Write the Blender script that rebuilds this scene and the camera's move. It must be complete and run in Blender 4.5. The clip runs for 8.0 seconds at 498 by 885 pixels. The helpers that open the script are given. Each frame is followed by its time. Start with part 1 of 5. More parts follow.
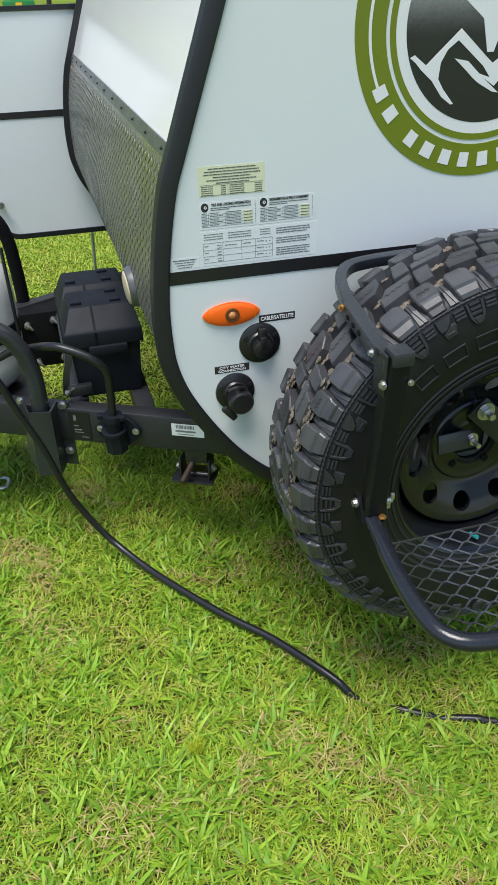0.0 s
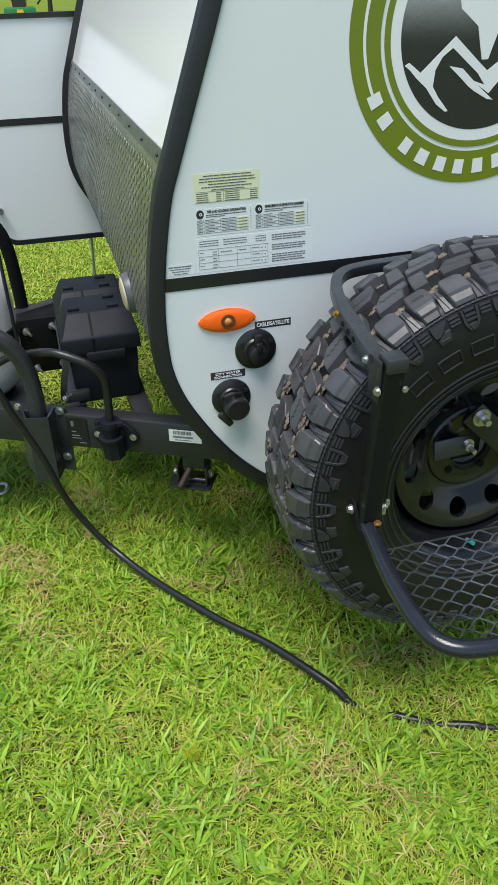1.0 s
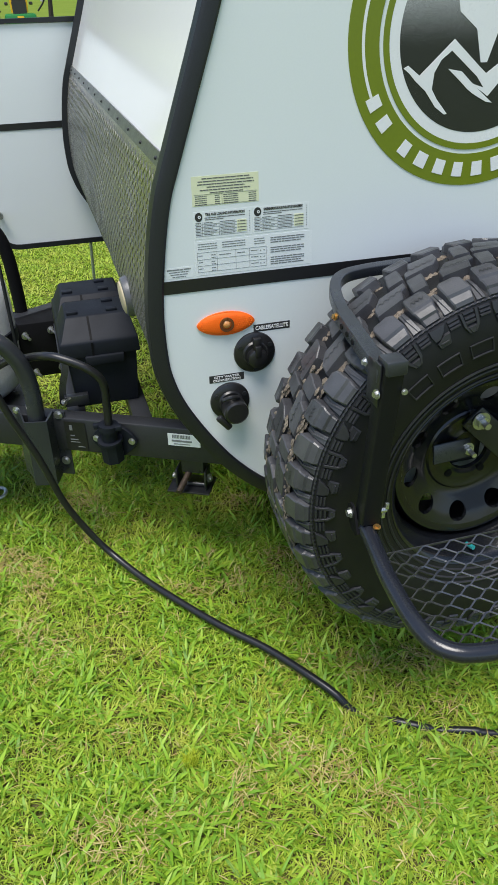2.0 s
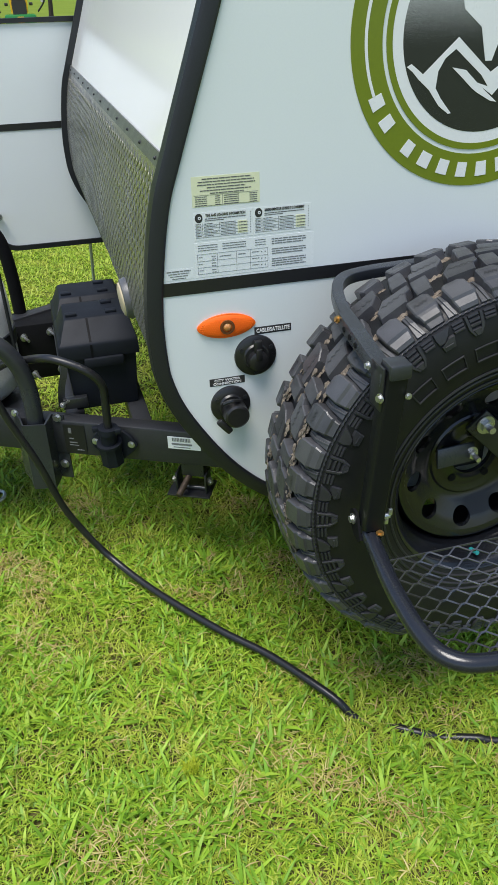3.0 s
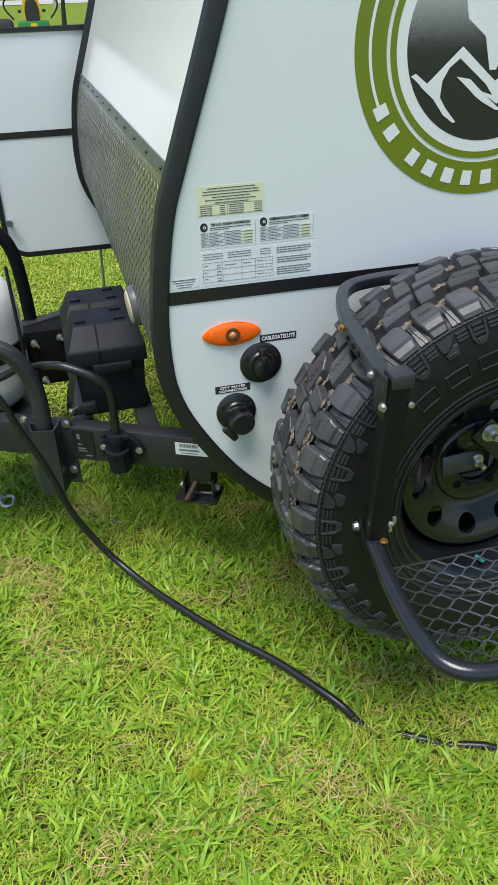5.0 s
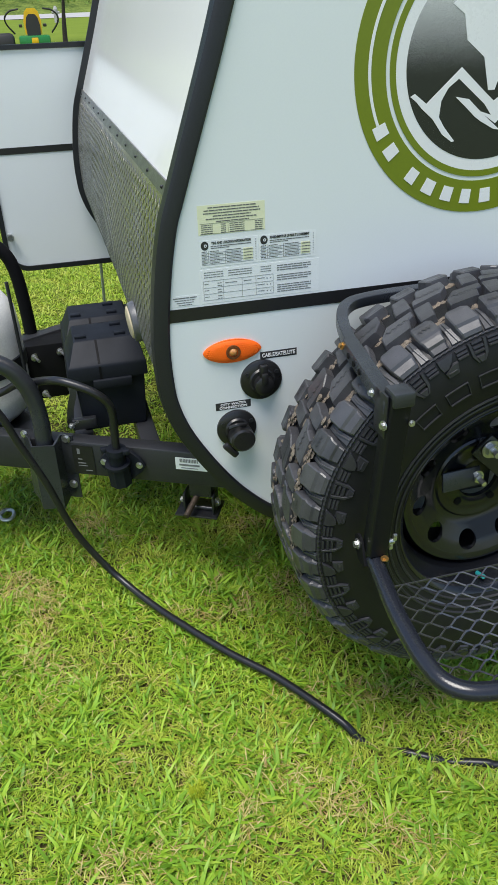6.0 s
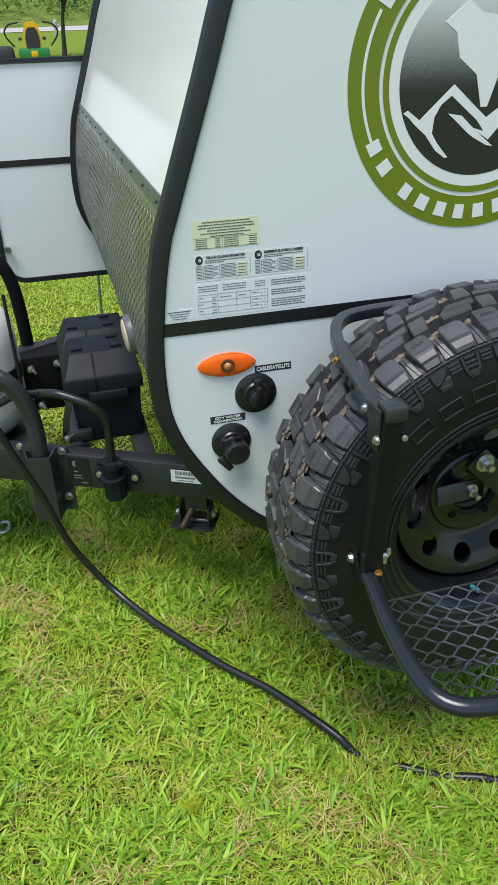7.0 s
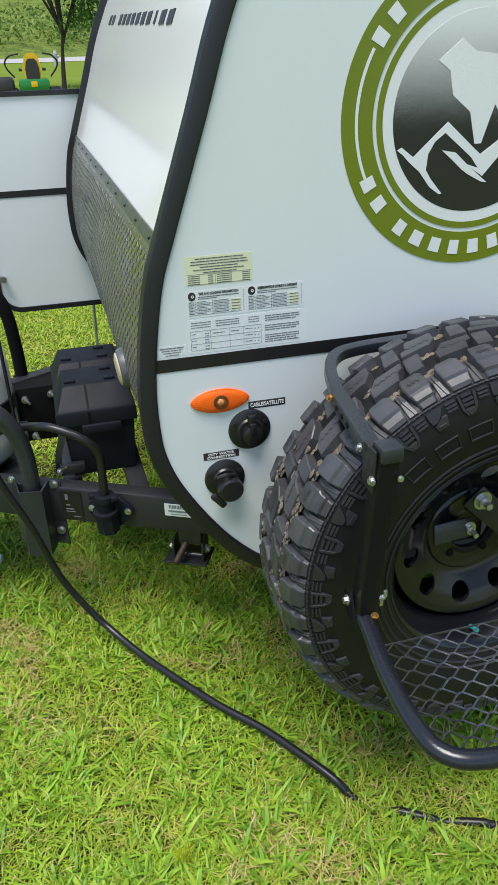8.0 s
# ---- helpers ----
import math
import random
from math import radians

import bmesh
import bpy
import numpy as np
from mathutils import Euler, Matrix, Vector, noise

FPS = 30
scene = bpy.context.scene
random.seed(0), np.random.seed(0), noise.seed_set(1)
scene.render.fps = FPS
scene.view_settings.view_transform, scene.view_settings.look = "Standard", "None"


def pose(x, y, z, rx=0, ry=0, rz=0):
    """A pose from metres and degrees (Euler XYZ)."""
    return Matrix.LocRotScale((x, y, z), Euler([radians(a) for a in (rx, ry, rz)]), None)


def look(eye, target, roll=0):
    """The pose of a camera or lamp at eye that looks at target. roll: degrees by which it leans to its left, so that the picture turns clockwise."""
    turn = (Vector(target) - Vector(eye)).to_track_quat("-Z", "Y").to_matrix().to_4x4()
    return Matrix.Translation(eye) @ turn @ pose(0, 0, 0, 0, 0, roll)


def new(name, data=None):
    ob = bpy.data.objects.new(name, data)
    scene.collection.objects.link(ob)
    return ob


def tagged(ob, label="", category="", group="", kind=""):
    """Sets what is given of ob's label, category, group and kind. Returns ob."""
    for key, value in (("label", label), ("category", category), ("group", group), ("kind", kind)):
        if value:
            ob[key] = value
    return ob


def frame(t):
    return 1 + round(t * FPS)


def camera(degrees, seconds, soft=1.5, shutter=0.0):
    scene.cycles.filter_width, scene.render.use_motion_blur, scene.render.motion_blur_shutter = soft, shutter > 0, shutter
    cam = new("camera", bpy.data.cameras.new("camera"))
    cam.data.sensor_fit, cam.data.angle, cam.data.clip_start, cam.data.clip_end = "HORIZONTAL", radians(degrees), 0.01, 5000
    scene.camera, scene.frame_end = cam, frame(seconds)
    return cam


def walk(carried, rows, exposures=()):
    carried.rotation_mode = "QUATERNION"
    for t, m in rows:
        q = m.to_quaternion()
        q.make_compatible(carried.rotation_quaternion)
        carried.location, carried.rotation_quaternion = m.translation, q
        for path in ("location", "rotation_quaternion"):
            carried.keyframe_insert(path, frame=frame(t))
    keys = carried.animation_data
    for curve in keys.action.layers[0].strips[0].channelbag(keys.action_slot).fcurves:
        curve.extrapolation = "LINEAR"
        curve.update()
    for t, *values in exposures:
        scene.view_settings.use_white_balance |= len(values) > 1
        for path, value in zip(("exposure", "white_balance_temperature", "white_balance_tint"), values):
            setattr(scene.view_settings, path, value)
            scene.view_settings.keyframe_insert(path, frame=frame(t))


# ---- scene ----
cam = camera(36.80, 8.0, 1.0)
PATH = [
    (0, (0.0387, -1.2545, 1.4332), (0.4836, 0.3811, 0.3717), -1.56),
    (0.5, (0.0421, -1.2594, 1.4311), (0.4896, 0.3762, 0.3708), -1.49),
    (1, (0.0481, -1.2567, 1.4350), (0.4927, 0.3864, 0.3849), -1.60),
    (1.5, (0.0502, -1.2561, 1.4327), (0.4969, 0.3923, 0.3919), -1.57),
    (3, (0.0557, -1.2338, 1.4240), (0.5021, 0.4174, 0.3874), -1.61),
    (3.5, (0.0633, -1.2203, 1.4248), (0.4999, 0.4344, 0.3897), -1.70),
    (4, (0.0752, -1.2304, 1.4313), (0.4977, 0.4292, 0.3983), -1.95),
    (4.5, (0.0678, -1.2405, 1.4306), (0.4847, 0.4196, 0.3961), -2.07),
    (6, (0.0662, -1.2342, 1.4440), (0.4902, 0.4427, 0.4400), -2.05),
    (6.5, (0.0692, -1.2340, 1.4449), (0.4974, 0.4461, 0.4479), -1.99),
    (7, (0.0735, -1.2341, 1.4500), (0.5065, 0.4543, 0.4692), -1.91),
    (7.5, (0.0799, -1.2367, 1.4516), (0.5192, 0.4618, 0.4914), -1.88),
    (8, (0.0884, -1.2064, 1.4596), (0.5380, 0.5093, 0.5353), -1.79),
]
walk(cam, [(t, look(eye, target, roll)) for t, eye, target, roll in PATH])

# ---- daylight: a bright, thinly clouded sky with a soft high sun ----
SUN_AZ, SUN_EL = 221.0, 71.0
world = bpy.data.worlds.new("world")
scene.world = world
world.use_nodes = True
wn, wl = world.node_tree.nodes, world.node_tree.links
sky = wn.new("ShaderNodeTexSky")
sky.sky_type, sky.sun_disc = "NISHITA", False
sky.sun_elevation, sky.sun_rotation = radians(SUN_EL), radians(SUN_AZ)
sky.air_density, sky.dust_density, sky.ozone_density = 1.0, 1.1, 1.0
wl.new(sky.outputs[0], wn["Background"].inputs["Color"])
wn["Background"].inputs["Strength"].default_value = 0.15
sun_data = bpy.data.lights.new("sun", "SUN")
sun_data.energy, sun_data.angle, sun_data.color = 3.4, radians(32), (1.0, 0.965, 0.91)
sun = new("sun", sun_data)
az, el = radians(SUN_AZ), radians(SUN_EL)
sun.matrix_world = look((0, 0, 0), (-math.sin(az) * math.cos(el), -math.cos(az) * math.cos(el), -math.sin(el)))
scene.view_settings.exposure = 0.355

# ---- building helpers ----
PLACE = {}


def thing(name, loc, label, category, group=""):
    """An Empty at the base of a thing whose parts are built in world places."""
    ob = new(name)
    ob.empty_display_size = 0.05
    ob.location = loc
    PLACE[ob] = Matrix.Translation(loc)
    return tagged(ob, label, category, group)


def to_mesh(name, bm, material, smooth=None):
    me = bpy.data.meshes.new(name)
    bmesh.ops.recalc_face_normals(bm, faces=bm.faces)
    bm.to_mesh(me)
    bm.free()
    me.materials.append(material)
    if smooth is not None:
        me.shade_smooth()
        me.set_sharp_from_angle(angle=radians(smooth))
    return me


def part(name, bm, material, parent, label="", m=None, smooth=35):
    """One mesh object under a thing or a part; bm may be a bmesh or a mesh that several parts share."""
    me = bm if isinstance(bm, bpy.types.Mesh) else to_mesh(name, bm, material, smooth)
    ob = new(name, me)
    m = m or Matrix()
    if parent is not None:
        ob.parent = parent
        ob.matrix_parent_inverse = PLACE[parent].inverted()
    ob.matrix_basis = m
    PLACE[ob] = m
    return tagged(ob, label)


def single(name, bm, material, label, category, group="", kind="", smooth=35):
    """A thing or a piece of the setting that is one mesh."""
    return tagged(part(name, bm, material, None, "", None, smooth), label, category, group, kind)


def box(bm, c, s, bevel=0.0, m=None, seg=2):
    m = m or Matrix()
    out = bmesh.ops.create_cube(bm, size=1.0, matrix=m @ Matrix.Translation(c) @ Matrix.Diagonal((*s, 1)))
    if bevel:
        edges = list({e for v in out["verts"] for e in v.link_edges})
        bmesh.ops.bevel(bm, geom=edges, offset=bevel, segments=seg, profile=0.5, affect="EDGES")
    return bm


def boxed(c, s, bevel=0.0, m=None):
    return box(bmesh.new(), c, s, bevel, m)


def rod(bm, a, b, r, seg=16, r2=None):
    """A round bar from a to b."""
    a, b = Vector(a), Vector(b)
    turn = (b - a).to_track_quat("Z", "Y").to_matrix().to_4x4()
    bmesh.ops.create_cone(bm, cap_ends=True, segments=seg, radius1=r, radius2=r if r2 is None else r2, depth=(b - a).length,
                          matrix=Matrix.Translation((a + b) / 2) @ turn)
    return bm


def spline(pts, n=8):
    """A smooth line through points."""
    p = [Vector(q) for q in pts]
    p = [2 * p[0] - p[1]] + p + [2 * p[-1] - p[-2]]
    out = []
    for i in range(1, len(p) - 2):
        for k in range(n):
            t = k / n
            a, b, c, d = p[i - 1: i + 3]
            out.append(0.5 * (2 * b + (c - a) * t + (2 * a - 5 * b + 4 * c - d) * t * t + (3 * b - a - 3 * c + d) * t ** 3))
    return out + [p[-2]]


def sweep(bm, pts, section, up=(0, 0, 1), caps=True):
    """A closed section (pairs: across, up) carried along a line of points."""
    pts = [Vector(p) for p in pts]
    rings = []
    side = None
    for i, p in enumerate(pts):
        d = (pts[min(i + 1, len(pts) - 1)] - pts[max(i - 1, 0)]).normalized()
        if side is None:
            side = d.cross(Vector(up) if abs(d.dot(Vector(up))) < 0.98 else Vector((0, 1, 0))).normalized()
        side = (side - d * side.dot(d)).normalized()
        top = side.cross(d)
        rings.append([bm.verts.new(p + side * u + top * v) for u, v in section])
    n = len(section)
    for a, b in zip(rings, rings[1:]):
        for k in range(n):
            bm.faces.new((a[k], a[(k + 1) % n], b[(k + 1) % n], b[k]))
    if caps:
        bm.faces.new(rings[0])
        bm.faces.new(rings[-1][::-1])
    return bm


def round_section(r, n=14):
    return [(r * math.cos(2 * math.pi * k / n), r * math.sin(2 * math.pi * k / n)) for k in range(n)]


def square_section(h, c):
    """A square tube's outline with rounded corners: half width h, corner radius c."""
    out = []
    for q, (sx, sy) in enumerate(((1, 1), (-1, 1), (-1, -1), (1, -1))):
        for k in range(4):
            a = math.pi / 2 * (q + k / 3)
            out.append((sx * (h - c) + c * math.cos(a), sy * (h - c) + c * math.sin(a)))
    return out


def tube(pts, r, n=8, seg=14):
    return sweep(bmesh.new(), spline(pts, n), round_section(r, seg))


def lathe(bm, profile, n=64, m=None, closed=False):
    """A profile of (radius, along -y) turned about the y axis."""
    m = m or Matrix()
    rings = []
    for k in range(n):
        a = 2 * math.pi * k / n
        rings.append([bm.verts.new(m @ Vector((r * math.cos(a), -w, r * math.sin(a)))) for r, w in profile])
    steps = len(profile) if closed else len(profile) - 1
    for k in range(n):
        a, b = rings[k], rings[(k + 1) % n]
        for j in range(steps):
            bm.faces.new((a[j], a[(j + 1) % len(profile)], b[(j + 1) % len(profile)], b[j]))
    return bm


def slab(bm, outline, y0, y1):
    """An outline in the x-z plane made solid from y0 to y1."""
    a = [bm.verts.new((x, y0, z)) for x, z in outline]
    b = [bm.verts.new((x, y1, z)) for x, z in outline]
    bm.faces.new(a)
    bm.faces.new(b[::-1])
    n = len(outline)
    for k in range(n):
        bm.faces.new((a[k], b[k], b[(k + 1) % n], a[(k + 1) % n]))
    return bm


def annulus(bm, cx, cz, r0, r1, y0, y1, a0=0.0, a1=360.0, n=96):
    """A flat ring, or a piece of one, in the x-z plane."""
    full = abs(a1 - a0) >= 360
    count = n if full else n + 1
    rows = []
    for k in range(count):
        a = radians(a0 + (a1 - a0) * k / n)
        c, s = math.cos(a), math.sin(a)
        rows.append([bm.verts.new((cx + r * c, y, cz + r * s)) for r, y in ((r0, y0), (r1, y0), (r1, y1), (r0, y1))])
    for k in range(n if full else n):
        p, q = rows[k], rows[(k + 1) % count]
        for j in range(4):
            bm.faces.new((p[j], p[(j + 1) % 4], q[(j + 1) % 4], q[j]))
    if not full:
        bm.faces.new(rows[0])
        bm.faces.new(rows[-1][::-1])
    return bm


def disc_outline(cx, cz, rx, rz, n=48, a0=0.0, a1=360.0):
    return [(cx + rx * math.cos(radians(a0 + (a1 - a0) * k / n)), cz + rz * math.sin(radians(a0 + (a1 - a0) * k / n))) for k in range(n)]


def lettering(name, text, size, place, material, parent, depth=0.0004, width=None):
    """Words in the built-in font, as a mesh, facing -y, centred on a place."""
    cu = bpy.data.curves.new(name, "FONT")
    cu.body, cu.size, cu.extrude, cu.align_x, cu.align_y, cu.space_line = text, size, depth, "CENTER", "CENTER", 0.85
    cu.offset = size * 0.02
    tmp = bpy.data.objects.new(name, cu)
    scene.collection.objects.link(tmp)
    me = bpy.data.meshes.new_from_object(tmp.evaluated_get(bpy.context.evaluated_depsgraph_get()))
    bpy.data.objects.remove(tmp)
    me.materials.clear()
    me.materials.append(material)
    sx = 1.0
    if width:
        xs = [v.co.x for v in me.vertices]
        sx = width / (max(xs) - min(xs))
    me.transform(Matrix.Diagonal((sx, 1, 1, 1)))
    return part(name, me, material, parent, m=pose(*place, 90, 0, 0))


# ---- materials ----
def mat(name, base, rough=0.5, metal=0.0, other=None, scale=8.0, amount=0.5, fine=120.0, bump=0.1, bump_scale=None, spread=0.0, coat=0.0,
        rough_var=0.1, spec=0.5, stretch=(1, 1, 1)):
    """A surface of two colours mixed by a coarse and a fine noise, with uneven gloss and a fine relief."""
    m = bpy.data.materials.new(name)
    m.use_nodes = True
    n, l = m.node_tree.nodes, m.node_tree.links
    b = n["Principled BSDF"]
    b.inputs["Metallic"].default_value = metal
    b.inputs["Specular IOR Level"].default_value = spec
    b.inputs["Coat Weight"].default_value = coat
    b.inputs["Coat Roughness"].default_value = 0.08
    other = other or tuple(0.75 * c for c in base)
    tc = n.new("ShaderNodeTexCoord")
    mp = n.new("ShaderNodeMapping")
    mp.inputs["Scale"].default_value = stretch
    l.new(tc.outputs["Object"], mp.inputs["Vector"])
    big, small = n.new("ShaderNodeTexNoise"), n.new("ShaderNodeTexNoise")
    for node, sc, det in ((big, scale, 5), (small, fine, 3)):
        node.inputs["Scale"].default_value, node.inputs["Detail"].default_value = sc, det
        l.new(mp.outputs[0], node.inputs["Vector"])
    mix = n.new("ShaderNodeMath")
    mix.operation = "MULTIPLY_ADD"
    mix.inputs[1].default_value = 0.45
    l.new(small.outputs[0], mix.inputs[0])
    half = n.new("ShaderNodeMath")
    half.operation = "MULTIPLY"
    half.inputs[1].default_value = 0.55
    l.new(big.outputs[0], half.inputs[0])
    l.new(half.outputs[0], mix.inputs[2])
    total = mix.outputs[0]
    if spread:
        info = n.new("ShaderNodeObjectInfo")
        add = n.new("ShaderNodeMath")
        add.operation = "MULTIPLY_ADD"
        add.inputs[1].default_value = spread
        l.new(info.outputs["Random"], add.inputs[0])
        l.new(total, add.inputs[2])
        total = add.outputs[0]
    ramp = n.new("ShaderNodeMapRange")
    ramp.inputs["From Min"].default_value, ramp.inputs["From Max"].default_value = 0.35, 0.35 + 0.3 / max(amount, 0.05) * 0.5 + spread
    l.new(total, ramp.inputs["Value"])
    col = n.new("ShaderNodeMix")
    col.data_type = "RGBA"
    col.inputs["A"].default_value, col.inputs["B"].default_value = (*other, 1), (*base, 1)
    l.new(ramp.outputs[0], col.inputs["Factor"])
    l.new(col.outputs["Result"], b.inputs["Base Color"])
    rr = n.new("ShaderNodeMapRange")
    rr.inputs["From Min"].default_value, rr.inputs["From Max"].default_value = 0.3, 0.7
    rr.inputs["To Min"].default_value, rr.inputs["To Max"].default_value = rough + rough_var, max(0.02, rough - rough_var)
    l.new(mix.outputs[0], rr.inputs["Value"])
    l.new(rr.outputs[0], b.inputs["Roughness"])
    if bump:
        bp = n.new("ShaderNodeBump")
        bp.inputs["Strength"].default_value, bp.inputs["Distance"].default_value = bump, 0.002
        if bump_scale:
            bn = n.new("ShaderNodeTexNoise")
            bn.inputs["Scale"].default_value, bn.inputs["Detail"].default_value = bump_scale, 4
            l.new(tc.outputs["Object"], bn.inputs["Vector"])
            l.new(bn.outputs[0], bp.inputs["Height"])
        else:
            l.new(small.outputs[0], bp.inputs["Height"])
        l.new(bp.outputs[0], b.inputs["Normal"])
    return m


WHITE = mat("white_fibreglass", (0.695, 0.735, 0.745), 0.22, other=(0.66, 0.70, 0.71), scale=3, amount=0.3, fine=300, bump=0.015, spec=0.5, rough_var=0.04)
GELCOAT = mat("white_gelcoat", (0.86, 0.86, 0.845), 0.12, other=(0.82, 0.82, 0.81), scale=2, amount=0.3, fine=60, bump=0.012, spec=0.5, rough_var=0.04)
BLACK_TRIM = mat("black_trim", (0.010, 0.0115, 0.0150), 0.46, other=(0.007, 0.0078, 0.0098), scale=14, fine=400, bump=0.12)
BLACK_STRIPE = mat("black_vinyl", (0.014, 0.014, 0.016), 0.35, scale=6, fine=200, bump=0.02)
STEEL_BLACK = mat("black_powder_coat", (0.017, 0.0186, 0.0222), 0.33, other=(0.010, 0.011, 0.0132), scale=16, fine=500, bump=0.12, rough_var=0.12, spec=0.65)
# Lighter copy of the powder coat, with sky light put into its colour.
STEEL_SATIN_LIT = mat("lit_satin_powder_coat", (0.030, 0.035, 0.044), 0.31, other=(0.020, 0.022, 0.026), scale=14, fine=500, bump=0.10, rough_var=0.12, spec=0.6)
STEEL_GLOSS = mat("black_gloss_tube", (0.016, 0.018, 0.024), 0.21, other=(0.011, 0.0125, 0.017), scale=30, fine=350, bump=0.10, rough_var=0.1)
FRAME_GREY = mat("chassis_paint", (0.024, 0.026, 0.031), 0.42, other=(0.018, 0.019, 0.022), scale=9, fine=260, bump=0.15, rough_var=0.12)
# Same metal as the plate; the lozenges' shadow is put into a darker base.
PLATE_TICK_SHADED = mat("shaded_plate_lozenge", (0.27, 0.258, 0.238), 0.38, 0.95, other=(0.18, 0.172, 0.16), scale=30, fine=300, bump=0.05)
PLATE = mat("tread_plate", (0.47, 0.425, 0.385), 0.30, 0.95, other=(0.33, 0.30, 0.275), scale=6, fine=180, bump=0.06, rough_var=0.1)
PLATE_STRIP = mat("plate_edge_strip", (0.25, 0.25, 0.25), 0.40, 0.9, other=(0.17, 0.17, 0.168), scale=20, fine=220, bump=0.05)
RUBBER = mat("tyre_rubber", (0.0100, 0.0104, 0.0122), 0.46, other=(0.0058, 0.0060, 0.0071), scale=22, fine=600, bump=0.2, spread=0.06, spec=0.30)
DUSTY = mat("dusty_rubber", (0.080, 0.082, 0.090), 0.35, other=(0.022, 0.0225, 0.026), scale=28, amount=0.5, fine=900, bump=0.10, spread=0.2, spec=0.45)
SIDE_RUBBER = mat("sidewall_rubber", (0.032, 0.033, 0.038), 0.36, other=(0.017, 0.0175, 0.020), scale=30, fine=700, bump=0.15, spec=0.4)
MUD = mat("dried_mud", (0.27, 0.23, 0.185), 0.95, other=(0.07, 0.055, 0.042), scale=90, fine=700, bump=0.9, spec=0.1)
RIM = mat("black_wheel_paint", (0.0085, 0.0096, 0.0125), 0.20, other=(0.006, 0.0068, 0.0088), scale=10, fine=300, bump=0.04, rough_var=0.08, spec=0.55)
MESH_STEEL = mat("mesh_steel", (0.120, 0.125, 0.138), 0.28, 0.6, other=(0.050, 0.052, 0.058), scale=60, fine=500, bump=0.2)
MATT_BLACK = mat("matt_black", (0.0055, 0.0058, 0.007), 0.65, scale=20, fine=300, bump=0.1, spec=0.14)
# The carrier's powder coat, darkened: the shade on the post is in the colour.
POST_SHADED = mat("shaded_powder_coat", (0.0060, 0.0066, 0.0082), 0.40, other=(0.004, 0.0045, 0.0055), scale=20, fine=400, bump=0.1, spec=0.26)
ZINC = mat("zinc", (0.62, 0.64, 0.64), 0.32, 0.9, other=(0.40, 0.41, 0.40), scale=60, fine=500, bump=0.1)
BRASS = mat("brass", (0.60, 0.36, 0.12), 0.35, 0.9, scale=60, fine=400, bump=0.05)
PLASTIC = mat("black_plastic", (0.0105, 0.0135, 0.0205), 0.56, other=(0.0075, 0.0092, 0.013), scale=12, fine=700, bump=0.06, rough_var=0.08, spec=0.20)
GLOSS_PLASTIC = mat("glossy_black_plastic", (0.013, 0.013, 0.014), 0.34, scale=12, fine=200, bump=0.03)
CABLE = mat("cable_jacket", (0.014, 0.015, 0.018), 0.34, other=(0.010, 0.010, 0.012), scale=25, fine=300, bump=0.08)
GREEN = mat("green_vinyl", (0.155, 0.20, 0.010), 0.35, other=(0.14, 0.185, 0.010), scale=5, fine=200, bump=0.015)
DECAL_WHITE = mat("white_vinyl", (0.74, 0.75, 0.76), 0.3, other=(0.71, 0.72, 0.73), scale=5, fine=200, bump=0.015)
INK = mat("ink", (0.028, 0.028, 0.03), 0.45, scale=20, fine=200, bump=0.0)
GREY_INK = mat("grey_ink", (0.19, 0.20, 0.21), 0.45, scale=20, fine=200, bump=0.0)
PAPER = mat("label_film", (0.70, 0.735, 0.745), 0.30, other=(0.67, 0.705, 0.715), scale=10, fine=200, bump=0.01)
YELLOW_PAPER = mat("yellow_label_film", (0.69, 0.71, 0.50), 0.35, other=(0.66, 0.68, 0.46), scale=10, fine=200, bump=0.01)
AMBER = mat("amber_lens", (0.92, 0.150, 0.010), 0.42, other=(0.86, 0.12, 0.009), scale=20, fine=500, bump=0.15, spec=0.3)
PRINT = mat("small_print", (0.13, 0.13, 0.135), 0.45, other=(0.09, 0.09, 0.095), scale=40, fine=300, bump=0.0)
BEZEL = mat("bezel_brown", (0.16, 0.055, 0.018), 0.35, other=(0.09, 0.03, 0.01), scale=60, bump=0.02)
BULB = mat("amber_clear", (0.75, 0.36, 0.12), 0.12, other=(0.45, 0.16, 0.04), scale=70, fine=300, bump=0.1, coat=0.6)
TANK = mat("tank_paint", (0.66, 0.67, 0.66), 0.35, other=(0.52, 0.53, 0.52), scale=7, fine=200, bump=0.05)
BEIGE = mat("beige_lens", (0.55, 0.47, 0.32), 0.4, other=(0.48, 0.40, 0.27), scale=14, fine=250, bump=0.05)
SEAT_YELLOW = mat("yellow_seat", (0.85, 0.50, 0.01), 0.4, scale=5, fine=100, bump=0.02)
MOWER_GREEN = mat("mower_green", (0.02, 0.22, 0.045), 0.3, scale=5, fine=100, bump=0.02)
DARK_SEAT = mat("dark_vinyl_seat", (0.03, 0.026, 0.024), 0.5, scale=5, fine=100, bump=0.05)
BARK = mat("bark", (0.055, 0.042, 0.032), 0.9, other=(0.03, 0.024, 0.019), scale=9, fine=60, bump=0.6)
ROAD = mat("pale_road", (0.42, 0.41, 0.40), 0.9, other=(0.35, 0.34, 0.33), scale=0.7, fine=20, bump=0.2)


